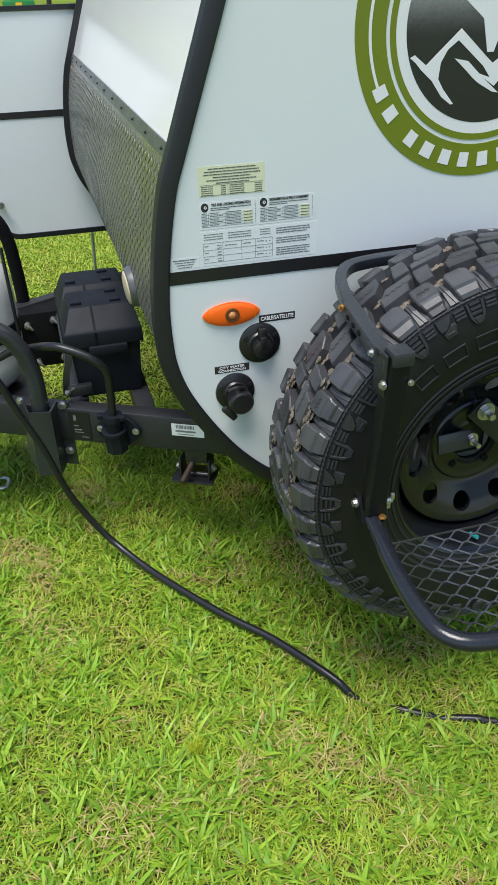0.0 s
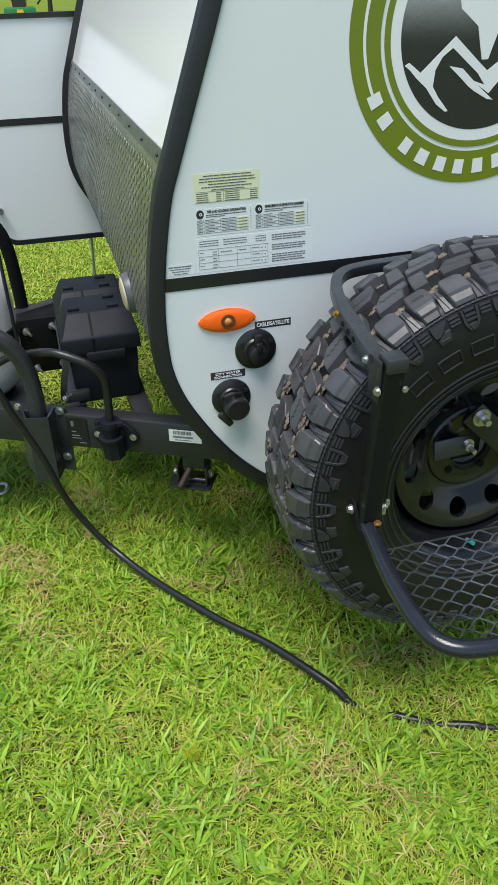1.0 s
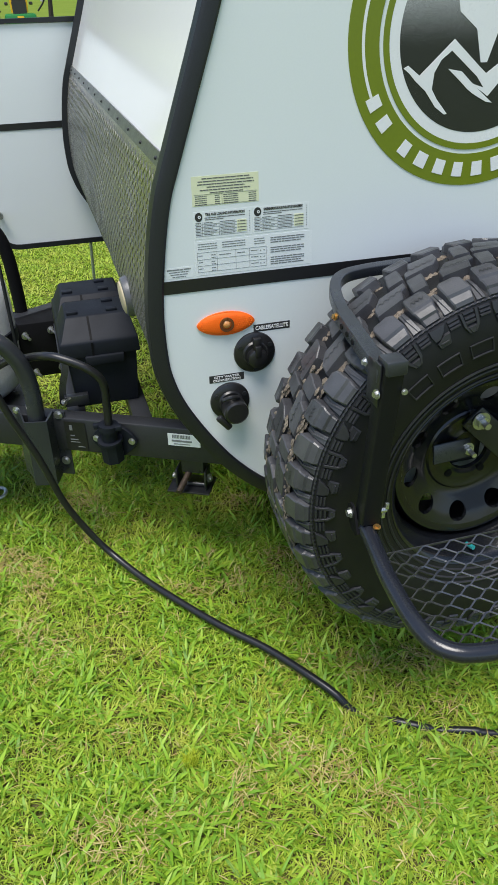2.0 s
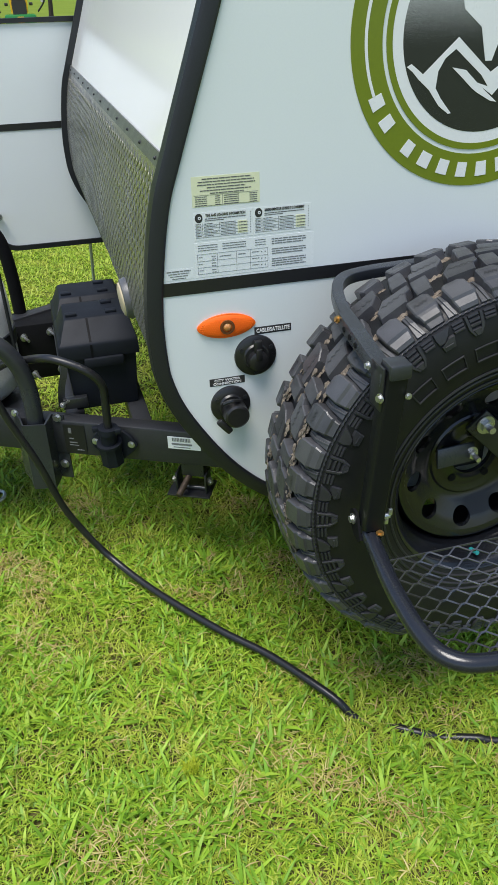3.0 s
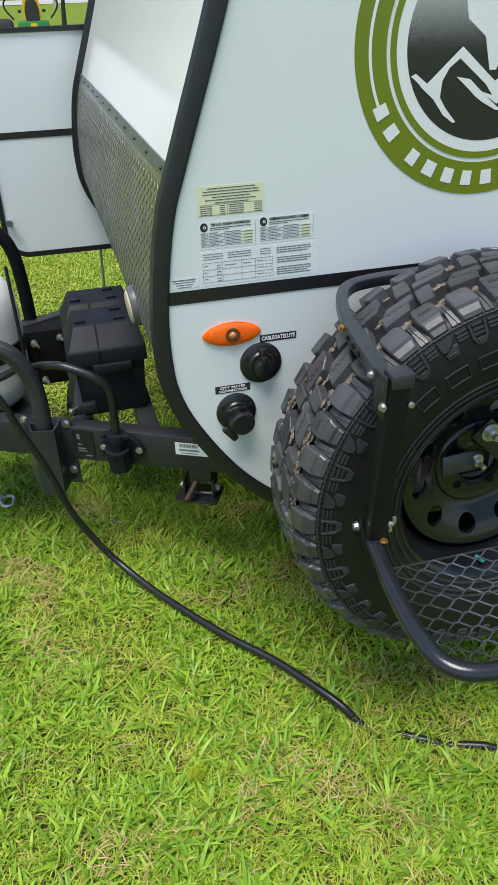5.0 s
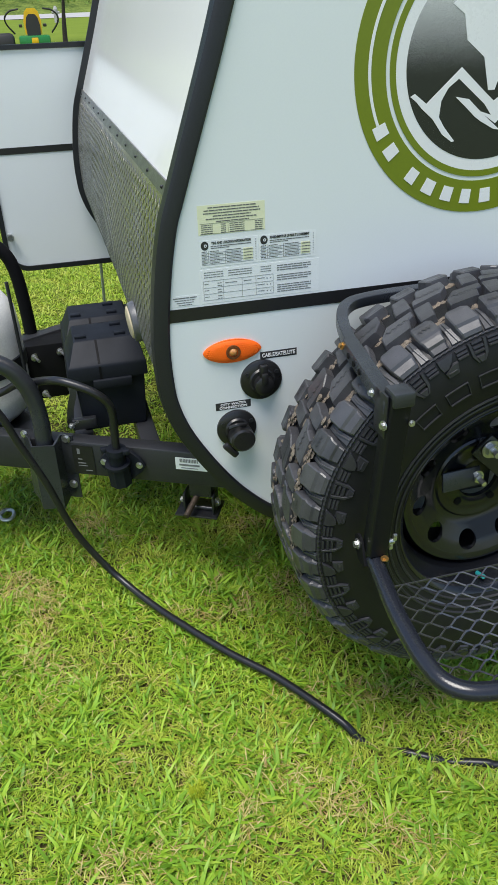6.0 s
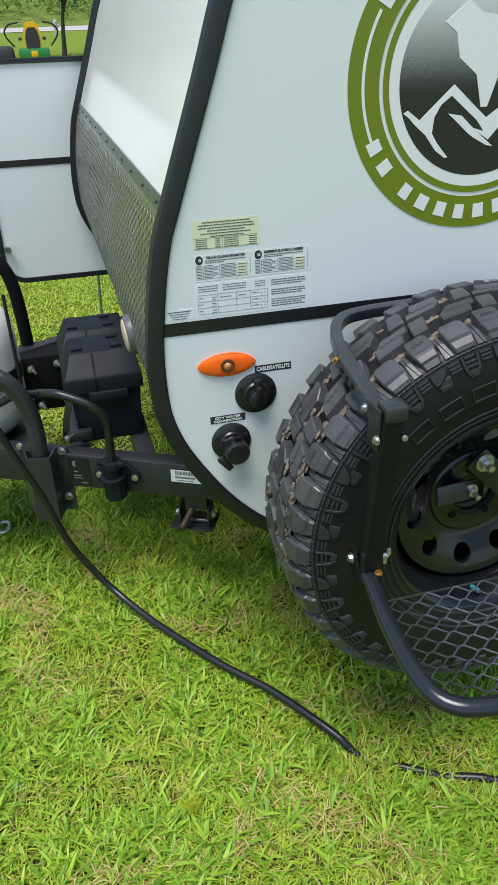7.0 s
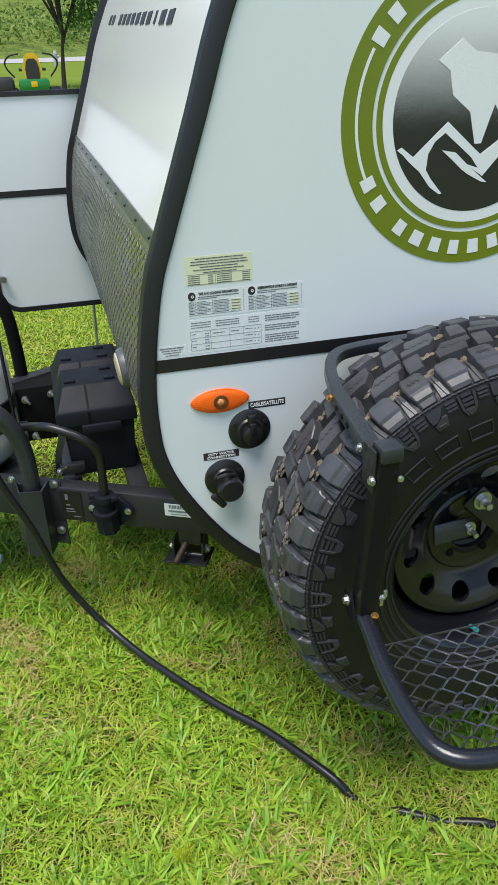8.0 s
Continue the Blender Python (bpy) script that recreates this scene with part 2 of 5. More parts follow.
def leaf_mat(name, colours, patch=None, patch_scale=2.0, rough=0.50, glow=0.28, mean=(0.42, 0.66)):
    """Leaves or blades: a colour of their own each, patches of dry ones, and light that comes through them."""
    m = bpy.data.materials.new(name)
    m.use_nodes = True
    n, l = m.node_tree.nodes, m.node_tree.links
    b, out = n["Principled BSDF"], n["Material Output"]
    b.inputs["Roughness"].default_value = rough
    b.inputs["Specular IOR Level"].default_value = 0.35
    geo, tc = n.new("ShaderNodeNewGeometry"), n.new("ShaderNodeTexCoord")
    ramp = n.new("ShaderNodeValToRGB")
    ramp.color_ramp.elements[0].color, ramp.color_ramp.elements[1].color = (*colours[0], 1), (*colours[-1], 1)
    for k, c in enumerate(colours[1:-1], 1):
        ramp.color_ramp.elements.new(k / (len(colours) - 1)).color = (*c, 1)
    l.new(geo.outputs["Random Per Island"], ramp.inputs[0])
    colour = ramp.outputs[0]
    if patch:
        noise_node = n.new("ShaderNodeTexNoise")
        noise_node.inputs["Scale"].default_value, noise_node.inputs["Detail"].default_value = patch_scale, 4
        l.new(tc.outputs["Object"], noise_node.inputs["Vector"])
        rng = n.new("ShaderNodeMapRange")
        rng.inputs["From Min"].default_value, rng.inputs["From Max"].default_value = mean
        rng.inputs["To Max"].default_value = 0.75
        l.new(noise_node.outputs[0], rng.inputs["Value"])
        mix = n.new("ShaderNodeMix")
        mix.data_type = "RGBA"
        mix.inputs["B"].default_value = (*patch, 1)
        l.new(rng.outputs[0], mix.inputs["Factor"])
        l.new(colour, mix.inputs["A"])
        colour = mix.outputs["Result"]
    l.new(colour, b.inputs["Base Color"])
    tr = n.new("ShaderNodeBsdfTranslucent")
    l.new(colour, tr.inputs["Color"])
    ms = n.new("ShaderNodeMixShader")
    ms.inputs[0].default_value = glow
    l.new(b.outputs[0], ms.inputs[1])
    l.new(tr.outputs[0], ms.inputs[2])
    l.new(ms.outputs[0], out.inputs["Surface"])
    return m


GRASS = leaf_mat("lawn_blades", [(0.155, 0.275, 0.018), (0.280, 0.415, 0.028), (0.385, 0.515, 0.038), (0.205, 0.355, 0.022), (0.50, 0.565, 0.085), (0.315, 0.455, 0.030)],
                 (0.49, 0.51, 0.085), 7.0, mean=(0.46, 0.68))
BROAD = leaf_mat("broad_blades", [(0.130, 0.275, 0.020), (0.230, 0.415, 0.030), (0.335, 0.515, 0.040), (0.180, 0.365, 0.034), (0.395, 0.540, 0.056)], rough=0.46)
STRAW = leaf_mat("dry_blades", [(0.46, 0.38, 0.14), (0.55, 0.47, 0.20), (0.32, 0.20, 0.07), (0.48, 0.46, 0.13)], glow=0.15)
LEAVES = leaf_mat("tree_leaves", [(0.03, 0.09, 0.014), (0.05, 0.13, 0.02), (0.08, 0.18, 0.03), (0.04, 0.10, 0.018)])
HEDGE = leaf_mat("bank_leaves", [(0.10, 0.19, 0.03), (0.16, 0.26, 0.04), (0.22, 0.30, 0.06), (0.07, 0.14, 0.03)])


def soil_mat():
    """Thatch and earth under the blades; grass colour where it lies far off."""
    m = mat("lawn_thatch", (0.115, 0.105, 0.036), 0.95, other=(0.040, 0.040, 0.014), scale=7, amount=0.6, fine=160, bump=0.9, bump_scale=220, spec=0.1)
    n, l = m.node_tree.nodes, m.node_tree.links
    b = n["Principled BSDF"]
    near = b.inputs["Base Color"].links[0].from_socket
    tc = n["Texture Coordinate"]
    rng = n.new("ShaderNodeMapRange")
    rng.inputs["From Min"].default_value, rng.inputs["From Max"].default_value = 1.5, 4.0
    dist = n.new("ShaderNodeVectorMath")
    dist.operation = "LENGTH"
    l.new(tc.outputs["Object"], dist.inputs[0])
    l.new(dist.outputs["Value"], rng.inputs["Value"])
    no = n.new("ShaderNodeTexNoise")
    no.inputs["Scale"].default_value, no.inputs["Detail"].default_value = 0.9, 6
    l.new(tc.outputs["Object"], no.inputs["Vector"])
    far = n.new("ShaderNodeMix")
    far.data_type = "RGBA"
    far.inputs["A"].default_value, far.inputs["B"].default_value = (0.105, 0.165, 0.018, 1), (0.19, 0.245, 0.035, 1)
    l.new(no.outputs[0], far.inputs["Factor"])
    mix = n.new("ShaderNodeMix")
    mix.data_type = "RGBA"
    l.new(rng.outputs[0], mix.inputs["Factor"])
    l.new(near, mix.inputs["A"])
    l.new(far.outputs["Result"], mix.inputs["B"])
    l.new(mix.outputs["Result"], b.inputs["Base Color"])
    return m


SOIL = soil_mat()


def badge_mat():
    """Black print that breaks into a fine speckle towards its upper edge."""
    m = bpy.data.materials.new("speckled_print")
    m.use_nodes = True
    n, l = m.node_tree.nodes, m.node_tree.links
    b = n["Principled BSDF"]
    b.inputs["Roughness"].default_value = 0.3
    tc, sep = n.new("ShaderNodeTexCoord"), n.new("ShaderNodeSeparateXYZ")
    l.new(tc.outputs["Object"], sep.inputs[0])
    rng = n.new("ShaderNodeMapRange")
    rng.inputs["From Min"].default_value, rng.inputs["From Max"].default_value = 1.335, 1.50
    l.new(sep.outputs["Z"], rng.inputs["Value"])
    no = n.new("ShaderNodeTexNoise")
    no.inputs["Scale"].default_value, no.inputs["Detail"].default_value = 1000, 2
    l.new(tc.outputs["Object"], no.inputs["Vector"])
    sub = n.new("ShaderNodeMath")
    sub.operation = "ADD"
    l.new(rng.outputs[0], sub.inputs[0])
    l.new(no.outputs[0], sub.inputs[1])
    st = n.new("ShaderNodeMapRange")
    st.inputs["From Min"].default_value, st.inputs["From Max"].default_value = 0.62, 1.48
    l.new(sub.outputs[0], st.inputs["Value"])
    mix = n.new("ShaderNodeMix")
    mix.data_type = "RGBA"
    mix.inputs["A"].default_value, mix.inputs["B"].default_value = (0.016, 0.017, 0.018, 1), (0.70, 0.715, 0.72, 1)
    l.new(st.outputs[0], mix.inputs["Factor"])
    l.new(mix.outputs["Result"], b.inputs["Base Color"])
    return m


SPECKLE = badge_mat()


# ---- ground ----
def ground_z(x, y):
    """The lawn is level round the trailer and rises gently behind it."""
    rise = 0.036 * max(0.0, y - 4.0) if y < 46 else 0.036 * 42 + 0.004 * (y - 46)
    return rise + 0.012 * noise.noise((x * 0.9, y * 0.9, 0.3)) + 0.005 * noise.noise((x * 4, y * 4, 1.3))


def ground_sheet():
    ticks = [0, 0.15, 0.3, 0.45, 0.6, 0.75, 0.9, 1.05, 1.2, 1.4, 1.6, 1.8, 2, 2.3, 2.6, 3, 3.5, 4, 5, 6, 8, 10, 13, 16, 20, 26, 34, 45, 60, 90, 140, 220, 400, 800]
    xs = sorted({-a for a in ticks} | set(ticks))
    bm = bmesh.new()
    grid = [[bm.verts.new((x, y, ground_z(x, y))) for x in xs] for y in xs]
    for a, b in zip(grid, grid[1:]):
        for k in range(len(xs) - 1):
            bm.faces.new((a[k], a[k + 1], b[k + 1], b[k]))
    return single("ground", bm, SOIL, "mown lawn of bright green grass with dry patches", "lawn", kind="structure", smooth=180)


ground_sheet()


def blades(name, material, count, xr, yr, length, width, lean, label, seed, clumps=0, lift=0.0, keep=None, curl=0.6):
    """Many bent, tapered blades in one mesh; with clumps, they stand in tufts."""
    rng = np.random.default_rng(seed)
    x, y = rng.uniform(*xr, count), rng.uniform(*yr, count)
    heading = rng.uniform(0, 2 * np.pi, count)
    if clumps:
        cx, cy = rng.uniform(*xr, clumps), rng.uniform(*yr, clumps)
        pick = rng.integers(0, clumps, count)
        spreadv = rng.normal(0, 0.018, (count, 2))
        x, y = cx[pick] + spreadv[:, 0], cy[pick] + spreadv[:, 1]
        heading = np.arctan2(spreadv[:, 1], spreadv[:, 0]) + rng.normal(0, 0.35, count)
    if keep is not None:
        ok = keep(x, y, rng)
        x, y, heading = x[ok], y[ok], heading[ok]
        count = len(x)
    gz = np.array([ground_z(a, b) for a, b in zip(x, y)]) + lift
    size = length * rng.uniform(0.55, 1.25, count)
    wide = width * rng.uniform(0.6, 1.25, count)
    tilt = np.clip(rng.normal(lean, 0.28, count), 0.05, 1.45)
    bend = rng.uniform(0.1, curl, count)
    dx, dy = np.cos(heading), np.sin(heading)
    twist = rng.normal(0, 0.6, count)
    sx, sy = -np.sin(heading + twist), np.cos(heading + twist)
    verts = np.zeros((count, 7, 3))
    px, pz = np.zeros(count), np.zeros(count)
    ang = np.pi / 2 - tilt
    for k, (f, w) in enumerate(((0.0, 0.55), (0.36, 1.0), (0.70, 0.72), (1.0, 0.0))):
        if k:
            step = size * (0.36, 0.34, 0.30)[k - 1]
            px, pz = px + step * np.cos(ang), pz + step * np.sin(ang)
            ang = ang - bend
        pz = np.maximum(pz, 0.002)
        for side in ((-1, 1) if w else (0,)):
            v = verts[:, min(2 * k + (side > 0), 6)]
            v[:, 0] = x + dx * px + sx * side * wide * w / 2
            v[:, 1] = y + dy * px + sy * side * wide * w / 2
            v[:, 2] = gz + pz
    base = np.arange(count)[:, None] * 7
    quads = np.concatenate([base + np.array([[0, 1, 3, 2]]), base + np.array([[2, 3, 5, 4]])])
    tris = base + np.array([[4, 5, 6]])
    me = bpy.data.meshes.new(name)
    loops = np.concatenate([quads.ravel(), tris.ravel()])
    sizes = np.concatenate([np.full(len(quads), 4), np.full(len(tris), 3)])
    me.vertices.add(count * 7)
    me.vertices.foreach_set("co", verts.ravel())
    me.loops.add(len(loops))
    me.loops.foreach_set("vertex_index", loops.astype(np.int32))
    me.polygons.add(len(sizes))
    me.polygons.foreach_set("loop_start", (np.cumsum(sizes) - sizes).astype(np.int32))
    me.update(calc_edges=True)
    me.materials.append(material)
    me.shade_smooth()
    return tagged(new(name, me), label, "grass", kind="stuff")


# ---- trailer ----
WIDTH = 1.99
EDGE = [(1.30, 2.12), (0.95, 2.10), (0.76, 2.04), (0.63, 1.94), (0.53, 1.82), (0.445, 1.68), (0.373, 1.527), (0.323, 1.382), (0.258, 1.199),
        (0.236, 1.132), (0.219, 1.038), (0.209, 0.935), (0.211, 0.847), (0.219, 0.799), (0.237, 0.747), (0.266, 0.692), (0.306, 0.630), (0.35, 0.575),
        (0.407, 0.522), (0.48, 0.478), (0.58, 0.447), (0.72, 0.435), (0.95, 0.435)]
EDGE = [(p.x, p.z) for p in spline([(x, 0, z) for x, z in EDGE], 6)]
TAIL = 3.3
trailer = thing("travel_trailer", (1.2, 1.0, 0.0), "white camping trailer with black trim, rounded front and tread-plate stone guard", "trailer")


def normals(line):
    out = []
    for i in range(len(line)):
        a, b = line[max(i - 1, 0)], line[min(i + 1, len(line) - 1)]
        dx, dz = b[0] - a[0], b[1] - a[1]
        d = math.hypot(dx, dz)
        out.append((-dz / d, dx / d))
    return out


NORM = normals(EDGE)


def inset(d):
    return [(x + n[0] * d, z + n[1] * d) for (x, z), n in zip(EDGE, NORM)]


def side_wall(y0, y1):
    line = inset(0.0195)
    return slab(bmesh.new(), line + [(TAIL, 0.441), (TAIL, 2.114)], y0, y1)


part("side_wall", side_wall(0.0, 0.035), WHITE, trailer)
part("side_wall", side_wall(WIDTH - 0.035, WIDTH), WHITE, trailer)


def corner_trim(y0, y1, y_in):
    """The black moulding that wraps the corner of side wall and front: an angle that follows the profile."""
    bm = bmesh.new()
    lo, hi = inset(0.031), inset(0.0002 if y0 < 0 else -0.008)
    if y0 < 0:
        sec = [(lo, -0.0005), (lo, -0.004), (inset(0.027), -0.007), (inset(0.009), -0.007), (inset(0.0025), -0.003), (hi, y_in * 0.5), (hi, y_in), (inset(0.024), y_in), (inset(0.024), -0.0005)]
    else:
        w = WIDTH
        sec = [(lo, w + 0.0005), (lo, w + 0.004), (inset(0.027), w + 0.007), (inset(0.009), w + 0.007), (inset(0.0005), w + 0.003), (hi, w - 0.003), (hi, y_in), (inset(0.024), y_in), (inset(0.024), w + 0.0005)]
    rings = [[bm.verts.new((row[i][0], y, row[i][1])) for row, y in sec] for i in range(len(EDGE))]
    for a, b in zip(rings, rings[1:]):
        for k in range(len(sec)):
            bm.faces.new((a[k], a[(k + 1) % len(sec)], b[(k + 1) % len(sec)], b[k]))
    bm.faces.new(rings[0])
    bm.faces.new(rings[-1][::-1])
    return bm


part("corner_trim", corner_trim(-0.007, 0, 0.020), BLACK_TRIM, trailer, "black corner moulding")
part("corner_trim", corner_trim(1, 0, WIDTH - 0.020), BLACK_TRIM, trailer, "black corner moulding")


SEAM = 1.214
RECESS = 0.015  # the front lies back inside the corner moulding


def dent(y, z):
    """How far the thin plate bulges or sinks between its fixings."""
    fix = min(1.0, 6 * max(0.0, SEAM - z)) * min(1.0, 8 * y, 8 * (WIDTH - y))
    return fix * (0.0055 * noise.noise((y * 1.6, z * 5.0, 2.0)) + 0.0025 * noise.noise((y * 5.0, z * 9.0, 6.0)))


def front_skin(z0, z1, out, thick=0.004, dented=False):
    """The curved front between the two side walls, over a stretch of heights."""
    idx = [i for i, (x, z) in enumerate(EDGE) if z0 <= z <= z1 and not (z > 2.0 and x > 1.0)]
    face, back = inset(-out), inset(thick - out)
    bm = bmesh.new()
    count = 60 if dented else 12
    cols = [0.0205 + (WIDTH - 0.041) * k / count for k in range(count + 1)]
    push = (lambda y, z: dent(y, z)) if dented else (lambda y, z: 0.0)
    f = [[bm.verts.new((face[i][0] - NORM[i][0] * push(y, face[i][1]), y, face[i][1] - NORM[i][1] * push(y, face[i][1]))) for y in cols] for i in idx]
    b = [[bm.verts.new((back[i][0] - NORM[i][0] * push(y, face[i][1]), y, back[i][1] - NORM[i][1] * push(y, face[i][1]))) for y in cols] for i in idx]
    for grid in (f, b):
        for p, q in zip(grid, grid[1:]):
            for k in range(count):
                bm.faces.new((p[k], p[k + 1], q[k + 1], q[k]))
    for row in (0, -1):
        for k in range(count):
            bm.faces.new((f[row][k], f[row][k + 1], b[row][k + 1], b[row][k]))
    for p, q, r, s in zip(f, f[1:], b, b[1:]):
        for k in (0, count):
            bm.faces.new((p[k], q[k], s[k], r[k]))
    return bm


part("front_panel", front_skin(SEAM - 0.03, 2.11, -RECESS), GELCOAT, trailer, "glossy white moulded front panel")
guard = part("stone_guard", front_skin(0.40, SEAM + 0.002, 0.002 - RECESS, 0.004, True), PLATE, trailer, "dark tread-plate stone guard")


def at_height(z):
    """The place and outward direction on the front's profile at a height below the roof's curve."""
    for i in range(len(EDGE) - 1):
        if EDGE[i][1] >= z > EDGE[i + 1][1]:
            f = (EDGE[i][1] - z) / (EDGE[i][1] - EDGE[i + 1][1])
            x = EDGE[i][0] + f * (EDGE[i + 1][0] - EDGE[i][0])
            n = Vector((-NORM[i][0], 0, -NORM[i][1])).normalized()
            return Vector((x, 0, z)) - n * RECESS, n
    return Vector((EDGE[-1][0], 0, EDGE[-1][1])), Vector((0, 0, -1))


def along_profile():
    """Running length down the front from the seam: (length, place, outward)."""
    out, run, last = [], 0.0, None
    for i, (x, z) in enumerate(EDGE):
        if z > SEAM or (z > 2 and x > 1):
            continue
        p = Vector((x, 0, z))
        run += (p - last).length if last else 0.0
        n = Vector((-NORM[i][0], 0, -NORM[i][1])).normalized()
        out.append((run, p - n * RECESS, n))
        last = p
    return out


RUN = along_profile()


def on_guard(s):
    for (a, p, n), (b, q, m) in zip(RUN, RUN[1:]):
        if a <= s <= b:
            f = (s - a) / (b - a)
            return p.lerp(q, f), n.lerp(m, f).normalized()
    return RUN[-1][1], RUN[-1][2]


def tread_ticks():
    """The raised lozenges of the plate: columns that lean by turns to either side."""
    verts, faces = [], []
    row = 0
    s = 0.040
    while s < 0.86:
        p, n = on_guard(s)
        down = n.cross(Vector((0, 1, 0)))
        if down.z > 0:
            down = -down
        for col in range(120):
            y = 0.030 + col * 0.0165
            if y > WIDTH - 0.028:
                continue
            if (row + col) % 2:
                continue
            lean = 1 if col % 2 else -1
            d = (down * 0.80 + Vector((0, lean * 0.60, 0))).normalized()
            w = n.cross(d)
            c = p + n * (0.0021 + dent(y, p.z)) + Vector((0, y, 0))
            k = len(verts)
            L, B, T = 0.0105, 0.0020, 0.0009
            verts += [c + d * L, c + w * B, c - d * L, c - w * B, c + d * L * 0.55 + n * T, c + w * B * 0.35 + n * T, c - d * L * 0.55 + n * T, c - w * B * 0.35 + n * T]
            faces += [(k + 4, k + 5, k + 6, k + 7), (k, k + 1, k + 5, k + 4), (k + 1, k + 2, k + 6, k + 5), (k + 2, k + 3, k + 7, k + 6), (k + 3, k, k + 4, k + 7)]
        s += 0.0105
        row += 1
    me = bpy.data.meshes.new("tread_pattern")
    me.from_pydata([tuple(v) for v in verts], [], faces)
    me.materials.append(PLATE_TICK_SHADED)
    ob = part("tread_pattern", me, PLATE_TICK_SHADED, guard, "raised lozenge pattern")
    return tagged(ob, kind="stuff")


tread_ticks()


def seam_strip():
    bm = bmesh.new()
    rows = [on_guard(0.0), on_guard(0.008), on_guard(0.016), on_guard(0.024)]
    f = [[bm.verts.new(p + n * h + Vector((0, y, 0))) for y in (0.021, WIDTH - 0.021)] for (p, n), h in zip(rows, (0.0045,) * 4)]
    b = [[bm.verts.new(p + n * 0.0022 + Vector((0, y, 0))) for y in (0.021, WIDTH - 0.021)] for p, n in rows]
    for p, q in zip(f, f[1:]):
        bm.faces.new((p[0], p[1], q[1], q[0]))
    bm.faces.new((f[0][0], f[0][1], b[0][1], b[0][0]))
    bm.faces.new((f[-1][0], f[-1][1], b[-1][1], b[-1][0]))
    for k in (0, 1):
        for i in range(3):
            bm.faces.new((f[i][k], f[i + 1][k], b[i + 1][k], b[i][k]))
    return part("edge_strip", bm, PLATE_STRIP, guard, "flat metal edge strip with rivets")


seam_strip()
rivet = bmesh.new()
bmesh.ops.create_uvsphere(rivet, u_segments=8, v_segments=5, radius=0.0034)
rivet = to_mesh("rivet", rivet, BLACK_TRIM, 60)
p0, n0 = on_guard(0.013)
for k in range(12):
    part("rivet", rivet, BLACK_TRIM, guard, m=Matrix.Translation(p0 + n0 * 0.005 + Vector((0, 0.09 + k * 0.165, 0))))

# roof, tail and underside close the body
roof = bmesh.new()
line = [(x, z) for x, z in inset(0.001) if x > 0.6 and z > 1.8][::-1]
slab(roof, line + [(TAIL - 0.004, 2.119), (TAIL - 0.004, 2.08), (1.0, 2.06), (0.66, 1.9)], 0.037, WIDTH - 0.037)
part("roof", roof, GELCOAT, trailer)
part("tail_panel", boxed((TAIL - 0.02, WIDTH / 2, 1.28), (0.03, WIDTH - 0.08, 1.6)), WHITE, trailer)
part("underbody", boxed((2.0, WIDTH / 2, 0.47), (2.55, WIDTH - 0.08, 0.05)), FRAME_GREY, trailer)
part("stripe", boxed(((0.232 + TAIL) / 2, -0.0006, 0.9825), (TAIL - 0.232, 0.0016, 0.0235)), BLACK_STRIPE, trailer, "black vinyl stripe")

# side door, swung right round so that it lies forward of the far wall
door = part("side_door", slab(bmesh.new(), [(0.60, 0.52), (0.60, 1.335), (-0.115, 1.335)] + [(-0.035 - 0.080 * math.cos(a), 0.600 - 0.080 * math.sin(a)) for a in [k * math.pi / 16 for k in range(9)]], 2.036, 2.066),
            WHITE, trailer, "open white side door")


def door_edge():
    path = [(0.62, 0, 1.345), (-0.120, 0, 1.345), (-0.120, 0, 0.600)] + [(-0.035 - 0.085 * math.cos(k * math.pi / 16), 0, 0.600 - 0.085 * math.sin(k * math.pi / 16)) for k in range(1, 9)] + [(0.62, 0, 0.515)]
    return sweep(bmesh.new(), [(x, 2.050, z) for x, _, z in path], [(-0.022, -0.010), (0.022, -0.010), (0.022, 0.010), (-0.022, 0.010)], up=(0, 0, 1))


part("door_trim", door_edge(), BLACK_TRIM, door, "black rubber door trim")
part("door_stripe", boxed((0.24, 2.0345, 0.984), (0.69, 0.002, 0.025)), BLACK_STRIPE, door, "black vinyl stripe")
latch = rod(rod(bmesh.new(), (-0.095, 2.036, 0.658), (-0.095, 2.016, 0.658), 0.008), (-0.095, 2.016, 0.658), (-0.092, 1.990, 0.658), 0.013)
part("door_latch", latch, ZINC, door, "chrome door latch")
part("hinge", rod(bmesh.new(), (0.61, 2.03, 0.55), (0.61, 2.03, 1.32), 0.012), BLACK_TRIM, door)
prop = thing("support_rod", (0.26, 2.25, 0), "thin galvanised support rod standing under the open door", "rod")
part("shaft", rod(bmesh.new(), (0.255, 2.25, 0.0), (0.262, 2.09, 0.53), 0.0065), mat("dull_galvanised", (0.50, 0.52, 0.53), 0.45, 0.2, other=(0.38, 0.40, 0.41), scale=30, fine=300, bump=0.05), prop)

# ---- wall fittings: badge, labels, lamp, inlets ----
BX, BZ = 0.817, 1.357
badge = part("badge", annulus(bmesh.new(), BX, BZ, 0.1910, 0.2450, -0.0012, 0.0), GREEN, trailer, "round green and black emblem on the wall")
part("inner_ring", annulus(bmesh.new(), BX, BZ, 0.1735, 0.1840, -0.0012, 0.0), GREEN, badge)
part("arc_line", annulus(bmesh.new(), BX, BZ, 0.2165, 0.2215, -0.0019, -0.0010, 152, 204, 40), DECAL_WHITE, badge)
part("arc_line", annulus(bmesh.new(), BX, BZ, 0.2165, 0.2215, -0.0019, -0.0010, -24, 28, 40), DECAL_WHITE, badge)
part("white_field", slab(bmesh.new(), disc_outline(BX, BZ, 0.1735, 0.1735, 96), -0.0008, 0.0), DECAL_WHITE, badge)
